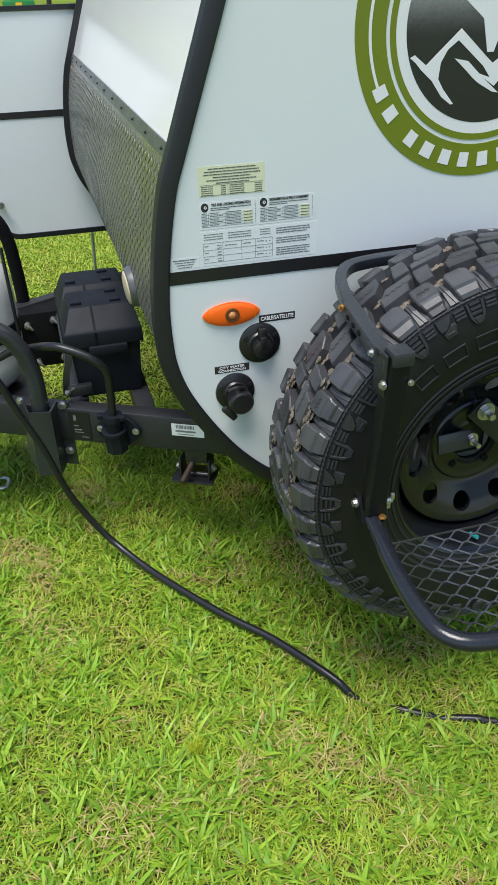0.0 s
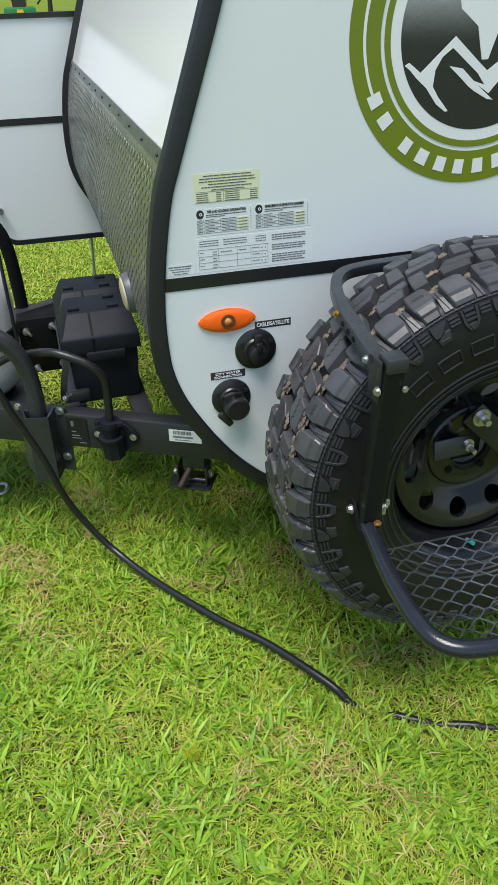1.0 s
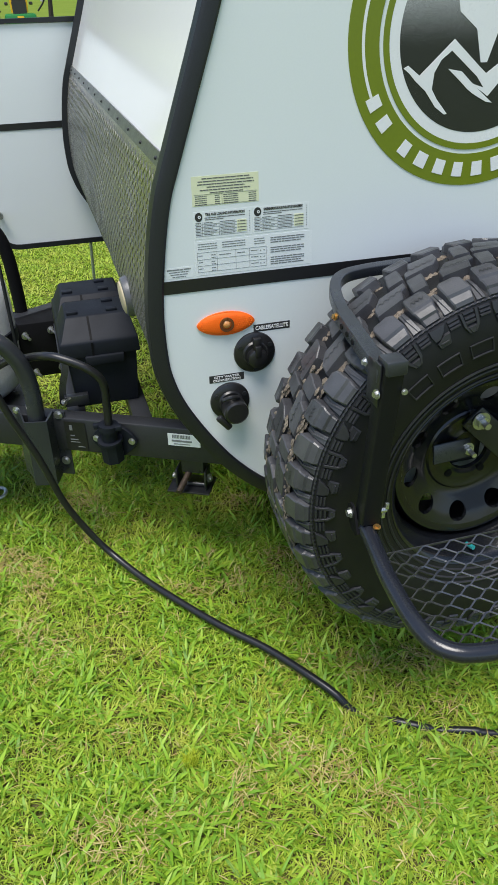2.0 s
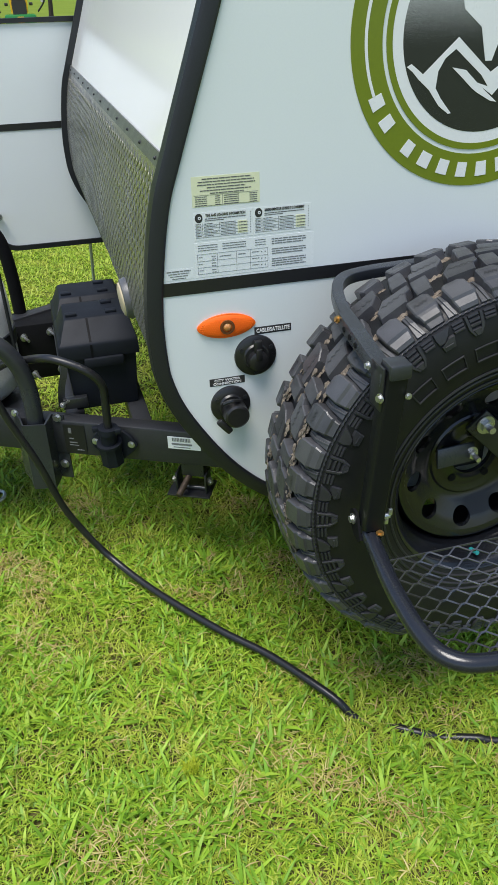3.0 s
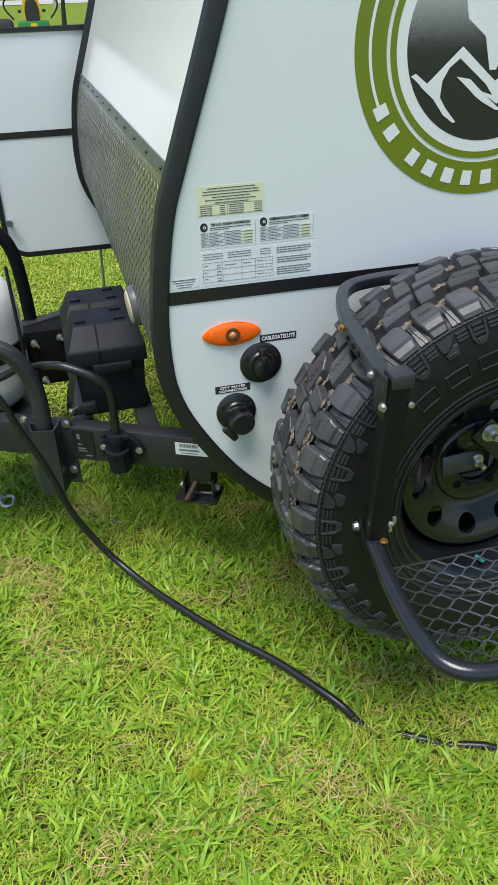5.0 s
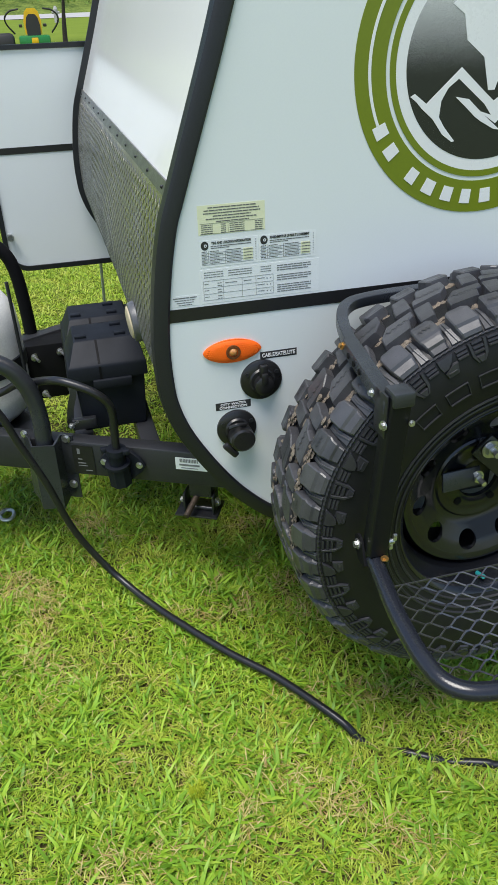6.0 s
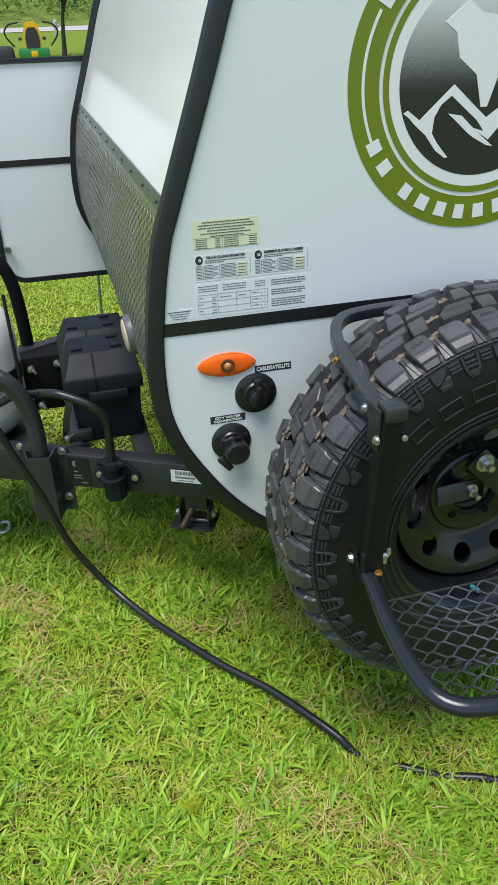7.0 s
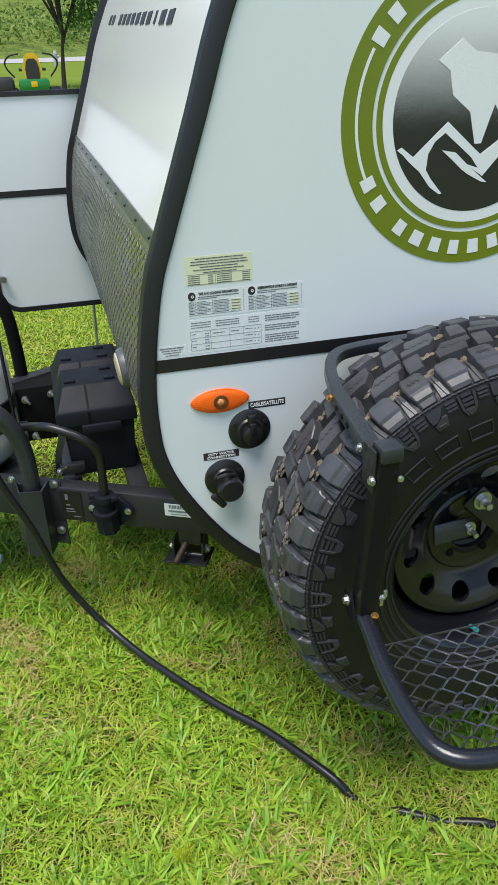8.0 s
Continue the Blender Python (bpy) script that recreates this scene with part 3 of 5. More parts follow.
part("emblem_disc", slab(bmesh.new(), disc_outline(BX, BZ, 0.155, 0.155, 96), -0.0012, 0.0), SPECKLE, badge, "black disc with a speckled upper edge")


def bent_mark(a_mid, span, r0, r1):
    return annulus(bmesh.new(), BX, BZ, r0, r1, -0.0019, -0.0010, a_mid - span / 2, a_mid + span / 2, 6)


# the emblem's unreadable lettering: plain white blocks round the ring
for a, w in ((206.8, 5.4), (217.0, 5.4), (232.8, 5.0), (243.2, 5.8), (253.6, 5.4), (263.6, 5.0), (273.8, 5.4), (284.0, 5.2), (298.5, 5.2), (306.5, 2.4), (314.0, 5.2), (324.0, 5.0), (333.5, 5.2)):
    part("letter_block", bent_mark(a, w, 0.2055, 0.2300), DECAL_WHITE, badge)
for a in (147.2, 136.6, 120.5, 110.5, 100.5, 90.5, 80.5, 70.5, 60.5):
    part("letter_block", bent_mark(a, 5.6, 0.2055, 0.2300), DECAL_WHITE, badge)


def peaks():
    """The white mountain outline and the plain light shape above it."""
    ridge = [(0.672, 1.309), (0.68, 1.313), (0.702, 1.297), (0.761, 1.349), (0.813, 1.306), (0.827, 1.295), (0.862, 1.318), (0.9, 1.345), (0.962, 1.3), (0.96, 1.288), (0.9, 1.325), (0.868, 1.295), (0.835, 1.259), (0.8, 1.281), (0.825, 1.273), (0.81, 1.291), (0.786, 1.31), (0.758, 1.332), (0.74, 1.319), (0.729, 1.3), (0.727, 1.275), (0.738, 1.259), (0.76, 1.235), (0.755, 1.234), (0.736, 1.247), (0.715, 1.273), (0.694, 1.29), (0.683, 1.301)]
    slab(bm := bmesh.new(), ridge, -0.0019, -0.0010)
    return bm


part("mountain_outline", peaks(), DECAL_WHITE, badge)
part("snow_mark", slab(bmesh.new(), [(0.754, 1.305), (0.78, 1.3), (0.801, 1.282), (0.82, 1.267), (0.845, 1.248), (0.833, 1.25), (0.806, 1.264), (0.794, 1.272), (0.774, 1.289)], -0.0022, -0.0010), DECAL_WHITE, badge)
part("pale_shape", slab(bmesh.new(), [(0.735, 1.440), (0.775, 1.470), (0.80, 1.452), (0.87, 1.442), (0.90, 1.38), (0.865, 1.345), (0.845, 1.372), (0.826, 1.312),
                                      (0.814, 1.312), (0.800, 1.362), (0.766, 1.388), (0.757, 1.425)], -0.0019, -0.0010), DECAL_WHITE, badge)


def label_plate(name, x0, x1, z0, z1, material, text):
    return part(name, boxed(((x0 + x1) / 2, 0.0001, (z0 + z1) / 2), (x1 - x0, 0.0008, z1 - z0)), material, trailer, text)


def print_bars(parent, rows, name="fine_print", ink=None, y=-0.0004):
    """Small print as plain bars: rows of (x0, x1, z, height)."""
    bm = bmesh.new()
    for x0, x1, z, h in rows:
        box(bm, ((x0 + x1) / 2, y, z), (x1 - x0, 0.0006, h * 0.80 if h < 0.004 else h))
    return tagged(part(name, bm, ink or PRINT, parent, smooth=None), kind="stuff")


def words(rng, x0, x1, z, h, fill=0.95):
    """A line of print broken into bars the length of words."""
    out, x = [], x0
    end = x0 + (x1 - x0) * fill
    while x < end:
        w = min(rng.uniform(1.4, 4.2) * h * 1.2, end - x)
        out.append((x, x + w, z, h))
        x += w + h * 0.42
    return out


rng = random.Random(5)
yellow = label_plate("yellow_label", 0.304, 0.420, 1.1175, 1.166, YELLOW_PAPER, "pale yellow capacity label with small print")
rows = []
for k, (a, b) in enumerate(((0.322, 0.404), (0.315, 0.410), (0.314, 0.412), (0.330, 0.395), (0.318, 0.405), (0.335, 0.392))):
    rows += words(rng, a, b, 1.1615 - 0.0046 * k, 0.0021, 1.0)
for k in range(5):
    z = 1.1335 - 0.0034 * k
    rows += words(rng, 0.309, 0.330, z, 0.0016) + words(rng, 0.343, 0.352, z, 0.0016) + words(rng, 0.358, 0.385, z, 0.0016) + words(rng, 0.402, 0.416, z, 0.0016)
rows += [(0.307, 0.417, 1.1362, 0.0004), (0.3551, 0.3555, 1.1275, 0.017), (0.307, 0.417, 1.1190, 0.0004)]
print_bars(yellow, rows)


def tyre_placard(x0, title):
    x1 = x0 + 0.1025
    lab = label_plate("tyre_placard", x0, x1, 1.0625, 1.1085, PAPER, "white tyre information label with a small table")
    mark = slab(bmesh.new(), disc_outline(x0 + 0.0088, 1.0995, 0.0066, 0.0076, 28), -0.0006, -0.0002)
    part("tyre_symbol", mark, INK, lab)
    part("tyre_symbol_rim", annulus(bmesh.new(), x0 + 0.0100, 1.0995, 0.0013, 0.0026, -0.0009, -0.0005, n=24), PAPER, lab)
    if title:
        lettering("title", title, 0.0062, (x0 + 0.055, -0.0007, 1.1030), INK, lab, width=0.069 if len(title) < 32 else 0.071)
    r = words(rng, x0 + 0.019, x0 + 0.090, 1.0975, 0.0017, 1.0) + words(rng, x0 + 0.019, x0 + 0.052, 1.0945, 0.0015, 1.0)
    for k in range(5):
        z = 1.0895 - 0.0050 * k
        r += words(rng, x0 + 0.003, x0 + 0.012, z, 0.0016, 1.0) + words(rng, x0 + 0.017, x0 + 0.04, z, 0.0014, 1.0 if k % 2 else 0.7) + words(rng, x0 + 0.046, x0 + 0.072, z, 0.0014, 1.0)
        r.append((x0 + 0.002, x0 + 0.094, z - 0.0025, 0.0004))
    r += [(x0 + 0.0142, x0 + 0.0146, 1.079, 0.024), (x0 + 0.0437, x0 + 0.0441, 1.079, 0.024)]
    print_bars(lab, r)
    part("yellow_field", boxed((x0 + 0.084, -0.0004, 1.0795), (0.017, 0.0006, 0.021)), YELLOW_PAPER, lab)
    print_bars(lab, [b for k in range(4) for b in words(rng, x0 + 0.077, x0 + 0.0915, 1.0875 - 0.0052 * k, 0.0016, 1.0)] +
               [(x0 + 0.0975, x0 + 0.0985, 1.103 - 0.0042 * k, 0.0013) for k in range(9)], y=-0.0008)


tyre_placard(0.3045, "TIRE AND LOADING INFORMATION")
tyre_placard(0.4085, "RENSEIGNEMENTS SUR LES PNEUS ET LE CHARGEMENT")
plate = label_plate("data_label", 0.303, 0.518, 0.9985, 1.0585, PAPER, "white vehicle data label with a ruled table")
rows = []
for k in range(3):
    rows += words(rng, 0.309, 0.345, 1.0535 - 0.0042 * k, 0.0015) + words(rng, 0.352, 0.396, 1.0535 - 0.0042 * k, 0.0017) + words(rng, 0.410, 0.430, 1.0535 - 0.0042 * k, 0.0014)
for x in (0.307, 0.342, 0.376, 0.401, 0.4325):
    rows.append((x, x + 0.0004, 1.0215, 0.0345))
for z in (1.0387, 1.0265, 1.0155, 1.0043):
    rows.append((0.307, 0.4329, z, 0.0004))
for k in range(3):
    z = 1.0335 - 0.0115 * k
    rows += words(rng, 0.309, 0.317, z, 0.0013) + words(rng, 0.332, 0.340, z, 0.0016) + words(rng, 0.332, 0.340, z - 0.0046, 0.0016)
    rows += words(rng, 0.404, 0.418, z, 0.0014) + [(0.4205, 0.4225, z - 0.001, 0.002), (0.427, 0.429, z - 0.001, 0.002)]
rows += words(rng, 0.346, 0.368, 1.0325, 0.0017) + words(rng, 0.379, 0.394, 1.0325, 0.0017)
for g in range(3):
    for k in range(3 if g < 2 else 4):
        rows += words(rng, 0.440, 0.503 - 0.006 * (k == 2), 1.0525 - 0.0175 * g - 0.0040 * k, 0.0023, 1.0)
print_bars(plate, rows, ink=GREY_INK)
maker = label_plate("maker_label", 0.247, 0.299, 0.9985, 1.0175, PAPER, "small clear label with faint print")
print_bars(maker, [b for k in range(4) for b in words(rng, 0.252 + 0.003 * k, 0.294 - 0.003 * k, 1.0135 - 0.0042 * k, 0.0026 if k == 0 else 0.0018, 1.0)], ink=GREY_INK)

cable_plate = label_plate("name_strip", 0.4055, 0.4765, 0.8785, 0.8930, INK, "black name strip with white words")
lettering("words", "CABLE/SATELLITE", 0.0105, (0.441, -0.0013, 0.8857), DECAL_WHITE, cable_plate, width=0.064)
water_plate = label_plate("name_strip", 0.316, 0.3845, 0.7850, 0.8005, INK, "black name strip with white words")
lettering("words", "CITY WATER", 0.0064, (0.350, -0.0013, 0.7960), DECAL_WHITE, water_plate, width=0.050)
lettering("words", "CONNECTION", 0.0064, (0.350, -0.0013, 0.7893), DECAL_WHITE, water_plate, width=0.054)


def dome(cx, cz, rx, rz, height, y0=0.0, rings=7, n=48, power=2.4):
    """A shallow oval dome that stands out from the wall."""
    bm = bmesh.new()
    rows = []
    for k in range(rings):
        f = k / (rings - 1)
        r = max(1 - f, 0.02)
        h = height * (1 - r ** power)
        rows.append([bm.verts.new((cx + rx * r * math.cos(2 * math.pi * j / n), y0 - h - (0.002 if k else 0), cz + rz * r * math.sin(2 * math.pi * j / n))) for j in range(n)])
    base = [bm.verts.new((v.co.x, y0 + 0.001, v.co.z)) for v in rows[0]]
    for a, b in zip([base] + rows, rows):
        if a is b:
            continue
        for j in range(n):
            bm.faces.new((a[j], a[(j + 1) % n], b[(j + 1) % n], b[j]))
    bm.faces.new(rows[-1])
    return bm


def marker_outline(cx, cz, rx, rz, n=48):
    """A pointed oval."""
    return [(cx + rx * math.copysign(abs(math.cos(a)) ** 1.0, math.cos(a)), cz + rz * math.copysign(abs(math.sin(a)) ** 1.25, math.sin(a))) for a in [2 * math.pi * k / n for k in range(n)]]


marker = part("marker_lamp", slab(bmesh.new(), marker_outline(0.3525, 0.9045, 0.0545, 0.0225), -0.004, 0.0), AMBER, trailer, "oval orange side marker lamp")
part("lens", dome(0.3525, 0.9045, 0.0530, 0.0208, 0.0030, -0.004), AMBER, marker)


def honeycomb():
    """The fine reflector cells moulded into the lens beside the bulb."""
    bm = bmesh.new()
    for row in range(-4, 5):
        for col in range(-13, 14):
            x, z = col * 0.0040 + (0.0020 if row % 2 else 0), row * 0.0036
            if (x / 0.049) ** 2 + (z / 0.0165) ** 2 > 1 or math.hypot(x, z) < 0.0155:
                continue
            y = -0.0058 - 0.0030 * (1 - ((x / 0.053) ** 2 + (z / 0.0208) ** 2) ** 1.2)
            tip = bm.verts.new((0.3525 + x, y - 0.0006, 0.9045 + z))
            ring = [bm.verts.new((0.3525 + x + 0.0018 * math.cos(a), y + 0.0002, 0.9045 + z + 0.0018 * math.sin(a))) for a in [math.pi / 3 * j for j in range(6)]]
            for j in range(6):
                bm.faces.new((ring[j], ring[(j + 1) % 6], tip))
    return bm


tagged(part("lens_cells", honeycomb(), AMBER, marker, smooth=None), kind="stuff")
part("bezel", annulus(bmesh.new(), 0.3525, 0.9045, 0.0088, 0.0135, -0.0115, -0.006, n=32), BEZEL, marker)
part("bulb_eye", dome(0.3525, 0.9045, 0.0088, 0.0088, 0.004, -0.0075, 5, 24, 2.0), BULB, marker)


def inlet(name, cx, cz, r, label, hinged_up):
    base = bmesh.new()
    lathe(base, [(0.001, 0.012), (r * 0.55, 0.012), (r * 0.62, 0.0085), (r * 0.90, 0.0065), (r * 0.985, 0.004), (r, 0.0), (0.001, -0.001)], 48, Matrix.Translation((cx, 0, cz)))
    flange = part(name, base, GLOSS_PLASTIC, trailer, label)
    for a in (28, 152, 270):
        part("screw", rod(bmesh.new(), (cx + r * 0.80 * math.cos(radians(a)), -0.006, cz + r * 0.80 * math.sin(radians(a))), (cx + r * 0.80 * math.cos(radians(a)), -0.0095, cz + r * 0.80 * math.sin(radians(a))), 0.0042, 12), STEEL_BLACK, flange)
    cap = bmesh.new()
    if hinged_up:
        lathe(cap, [(0.001, 0.026), (r * 0.36, 0.026), (r * 0.46, 0.0235), (r * 0.48, 0.012)], 40, Matrix.Translation((cx + 0.001, 0, cz - 0.005)))
        box(cap, (cx + 0.001, -0.017, cz + r * 0.56), (0.016, 0.010, 0.026), 0.003)
        box(cap, (cx + 0.001, -0.024, cz + r * 0.25), (0.012, 0.008, 0.022), 0.002)
    else:
        lathe(cap, [(0.001, 0.040), (r * 0.50, 0.040), (r * 0.60, 0.037), (r * 0.62, 0.012)], 40, Matrix.Translation((cx + 0.004, 0, cz - 0.010)))
        box(cap, (0, 0, 0), (0.014, 0.012, 0.036), 0.004, pose(cx - 0.020, -0.030, cz - 0.030, 0, -40, 0))
        sweep(cap, spline([(cx - 0.020, -0.026, cz + 0.016), (cx - 0.004, -0.030, cz + 0.022), (cx + 0.012, -0.026, cz + 0.018)], 5), round_section(0.004, 8))
    part("cap", cap, GLOSS_PLASTIC, flange)


inlet("cable_inlet", 0.406, 0.8385, 0.0405, "round black cable inlet with a flip cap", True)
inlet("water_inlet", 0.3545, 0.7430, 0.0392, "round black city water inlet with a cap", False)

# the front panel's brand lettering: plain dark bars
for k in range(13):
    if k == 2:
        continue
    y = 1.60 - 0.098 * k
    pz, nz = at_height(1.530 + 0.034 * (y - 0.42))
    dn = nz.cross(Vector((0, 1, 0)))
    m = Matrix(((dn.x, 0, nz.x, pz.x), (dn.y, 1, nz.y, 0), (dn.z, 0, nz.z, pz.z), (0, 0, 0, 1)))
    part("brand_bar", boxed((0, y, 0.001), (0.027, 0.060 if k != 10 else 0.020, 0.002), 0, m), INK, trailer)

# ---- spare wheel ----
WHEEL = Matrix.Translation((0.779, -0.178, 0.656))
TYRE = WHEEL
TREAD_R = 0.376
wheel = thing("spare_wheel", (0.779, -0.178, 0.264), "spare off-road tyre with chunky mud tread on a black steel rim", "wheel")
SECTION = [(0.3760, 0.0), (0.3757, 0.03), (0.3745, 0.06), (0.371, 0.082), (0.366, 0.096), (0.358, 0.106), (0.340, 0.1135), (0.312, 0.1185), (0.285, 0.1195), (0.258, 0.117), (0.234, 0.110), (0.218, 0.104), (0.204, 0.098)]
ARC = [0.0]
for (a, b), (c, d) in zip(SECTION, SECTION[1:]):
    ARC.append(ARC[-1] + math.hypot(c - a, d - b))


def on_tyre(s, q, h):
    """A place on the tyre: s round the tread, q from the crown towards the rim, h above the surface."""
    side, q = (1, q) if q >= 0 else (-1, -q)
    q = min(q, ARC[-1] - 1e-4)
    i = max(k for k in range(len(ARC) - 1) if ARC[k] <= q)
    f = (q - ARC[i]) / (ARC[i + 1] - ARC[i])
    (a, b), (c, d) = SECTION[i], SECTION[i + 1]
    e = SECTION[min(i + 2, len(SECTION) - 1)]
    z = SECTION[max(i - 1, 0)]
    n0 = Vector((d - z[1], z[0] - c)).normalized() if i else Vector((1, 0))
    n1 = Vector((e[1] - b, a - e[0])).normalized()
    n = n0.lerp(n1, f).normalized()
    r, w = a + f * (c - a) + h * n.x, b + f * (d - b) + h * n.y
    t = s / TREAD_R
    return Vector((r * math.cos(t), -side * w, r * math.sin(t)))


def lug(rows, flare=0.0035, round_by=0.003, bm=None):
    """A tread block: rows of (q, s0, s1, height) from the crown outwards, with flared sides and rounded rims."""
    bm = bm or bmesh.new()
    rings = []
    first, last = rows[0], rows[-1]
    step = 0.003 if last[0] > first[0] else -0.003
    full = [(first[0] - step, first[1], first[2], -0.002)] + list(rows) + [(last[0] + step, last[1], last[2], -0.002)]
    for k, (q, s0, s1, h) in enumerate(full):
        end = k in (0, len(full) - 1)
        hs = (-0.002, -0.002, -0.002, -0.002, -0.002, -0.002) if end else (-0.002, h - round_by * 0.8, h, h, h - round_by * 0.8, -0.002)
        ss = (s0 - flare, s0, s0 + round_by, s1 - round_by, s1, s1 + flare)
        rings.append([bm.verts.new(on_tyre(a, q, b)) for a, b in zip(ss, hs)])
    for a, b in zip(rings, rings[1:]):
        for j in range(5):
            bm.faces.new((a[j], a[j + 1], b[j + 1], b[j]))
    return bm


def sipe(bm, pts, h):
    """A zigzag slit across a block's top, as a thin dark inset."""
    bm.faces.ensure_lookup_table()
    before = len(bm.faces)
    rows = [(bm.verts.new(on_tyre(s - 0.0007, q, h + 0.0003)), bm.verts.new(on_tyre(s + 0.0007, q + 0.0006, h + 0.0003))) for s, q in pts]
    for a, b in zip(rows, rows[1:]):
        bm.faces.new((a[0], a[1], b[1], b[0]))
    bm.faces.ensure_lookup_table()
    for f in bm.faces[before:]:
        f.material_index = 1


N_LUG = 40
tyre = part("tyre", lathe(bmesh.new(), SECTION[::-1] + [(r, -w) for r, w in SECTION[1:]], 128, TYRE), RUBBER, wheel, "black off-road tyre", smooth=50)
for r, w, t in ((0.2400, 0.1125, 0.0014), (0.2300, 0.1090, 0.0016), (0.2150, 0.1030, 0.0022)):
    part("sidewall_rib", lathe(bmesh.new(), [(r + 0.0028, w - 0.003), (r + 0.0016, w + t), (r - 0.0012, w + t + 0.0006), (r - 0.003, w - 0.002)], 96, TYRE), SIDE_RUBBER, tyre)


def serrated_rib():
    """The notched line that runs round the shoulder below the tread blocks."""
    bm = bmesh.new()
    n = 480
    rings = []
    for k in range(n):
        s = 2 * math.pi * TREAD_R * k / n
        h = 0.0030 if k % 2 else 0.0022
        rings.append([bm.verts.new(on_tyre(s, q, u)) for q, u in ((0.1075, -0.001), (0.1085, h), (0.1105 + 0.0012 * (k % 2), h), (0.1130 + 0.0012 * (k % 2), -0.001))])
    for k in range(n):
        a, b = rings[k], rings[(k + 1) % n]
        for j in range(3):
            bm.faces.new((a[j], a[j + 1], b[j + 1], b[j]))
    bmesh.ops.transform(bm, matrix=TYRE, verts=bm.verts)
    part("shoulder_rib", bm, SIDE_RUBBER, tyre, smooth=None)


serrated_rib()


def lug_mesh(name, rows, material, zig=None, flare=0.0030, round_by=0.0022):
    bm = lug(rows, flare, round_by)
    if zig:
        sipe(bm, *zig)
    me = to_mesh(name, bm, material, None)
    me.materials.append(INK)
    return me


def zigzag(s0, s1, q, n=8, amp=0.003):
    return [(s0 + (s1 - s0) * k / (n - 1), q + (amp if k % 2 else -amp)) for k in range(n)]


def mirrored(rows):
    """The same block for the other half of the tread, turned end for end."""
    return [(-q, -s1, -s0, h) for q, s0, s1, h in rows]


LONG = [(0.050, -0.015, 0.016, 0.0160), (0.056, -0.0195, 0.0175, 0.0165), (0.078, -0.0205, 0.0190, 0.0155), (0.0815, -0.0200, 0.0185, 0.0120), (0.086, -0.0175, 0.0165, 0.0115), (0.095, -0.0165, 0.0155, 0.0100), (0.098, -0.0150, 0.0145, 0.0060), (0.106, -0.0140, 0.0135, 0.0045)]
SHORT = [(0.057, -0.0120, 0.0165, 0.0160), (0.063, -0.0185, 0.0205, 0.0165), (0.088, -0.0205, 0.0205, 0.0148), (0.0915, -0.0195, 0.0195, 0.0105), (0.101, -0.0175, 0.0175, 0.0085), (0.106, -0.0165, 0.0165, 0.0050)]
MID_LONG = [(0.0055, -0.0400, 0.0080, 0.0165), (0.0190, -0.0365, 0.0215, 0.0165), (0.0230, -0.0270, 0.0250, 0.0165), (0.0440, -0.0190, 0.0290, 0.0160)]
MID_SHORT = [(0.0055, -0.0130, 0.0150, 0.0165), (0.0240, -0.0090, 0.0185, 0.0165), (0.0300, -0.0060, 0.0200, 0.0165), (0.0460, -0.0020, 0.0220, 0.0158)]
kinds = {
    "long": lug_mesh("tread_block", LONG, DUSTY, (zigzag(-0.012, 0.012, 0.067), 0.0166)),
    "short": lug_mesh("tread_block", SHORT, DUSTY),
    "long_in": lug_mesh("tread_block", mirrored(LONG), DUSTY, (zigzag(-0.012, 0.012, -0.067), 0.0166)),
    "short_in": lug_mesh("tread_block", mirrored(SHORT), DUSTY),
    "mid_long": lug_mesh("tread_block", MID_LONG, DUSTY, (zigzag(-0.030, 0.018, 0.021, 10), 0.0166)),
    "mid_short": lug_mesh("tread_block", MID_SHORT, DUSTY),
    "mid_long_in": lug_mesh("tread_block", mirrored(MID_LONG), DUSTY, (zigzag(-0.018, 0.030, -0.021, 10), 0.0166)),
    "mid_short_in": lug_mesh("tread_block", mirrored(MID_SHORT), DUSTY),
}


def chevron():
    """Low stepped rails on the floor of the groove between two shoulder blocks."""
    bm = lug([(0.060, 0.0240, 0.0350, 0.0030), (0.082, 0.0235, 0.0355, 0.0050), (0.106, 0.0215, 0.0375, 0.0035)], 0.001, 0.0008)
    lug([(0.064, 0.0275, 0.0300, 0.0050), (0.082, 0.0285, 0.0315, 0.0078), (0.106, 0.0250, 0.0275, 0.0055)], 0.0006, 0.0004, bm)
    return to_mesh("groove_bar", bm, DUSTY, None)


groove = chevron()


def shield():
    """A tapering grip block on the sidewall with three rungs in a raised border."""
    bm = bmesh.new()
    lug([(0.1165, -0.0165, -0.0115, 0.0048), (0.138, -0.0150, -0.0095, 0.0048), (0.150, -0.0075, -0.0035, 0.0040)], 0.0008, 0.0007, bm)
    lug([(0.1165, 0.0115, 0.0165, 0.0048), (0.138, 0.0095, 0.0150, 0.0048), (0.150, 0.0035, 0.0075, 0.0040)], 0.0008, 0.0007, bm)
    for q in (0.1165, 0.1240, 0.1315):
        lug([(q, -0.0095, 0.0095, 0.0036), (q + 0.0030, -0.0095, 0.0095, 0.0036)], 0.0004, 0.0004, bm)
    lug([(0.1405, -0.0080, 0.0080, 0.0048), (0.1500, -0.0030, 0.0030, 0.0044)], 0.0008, 0.0007, bm)
    return to_mesh("side_block", bm, SIDE_RUBBER, 20)


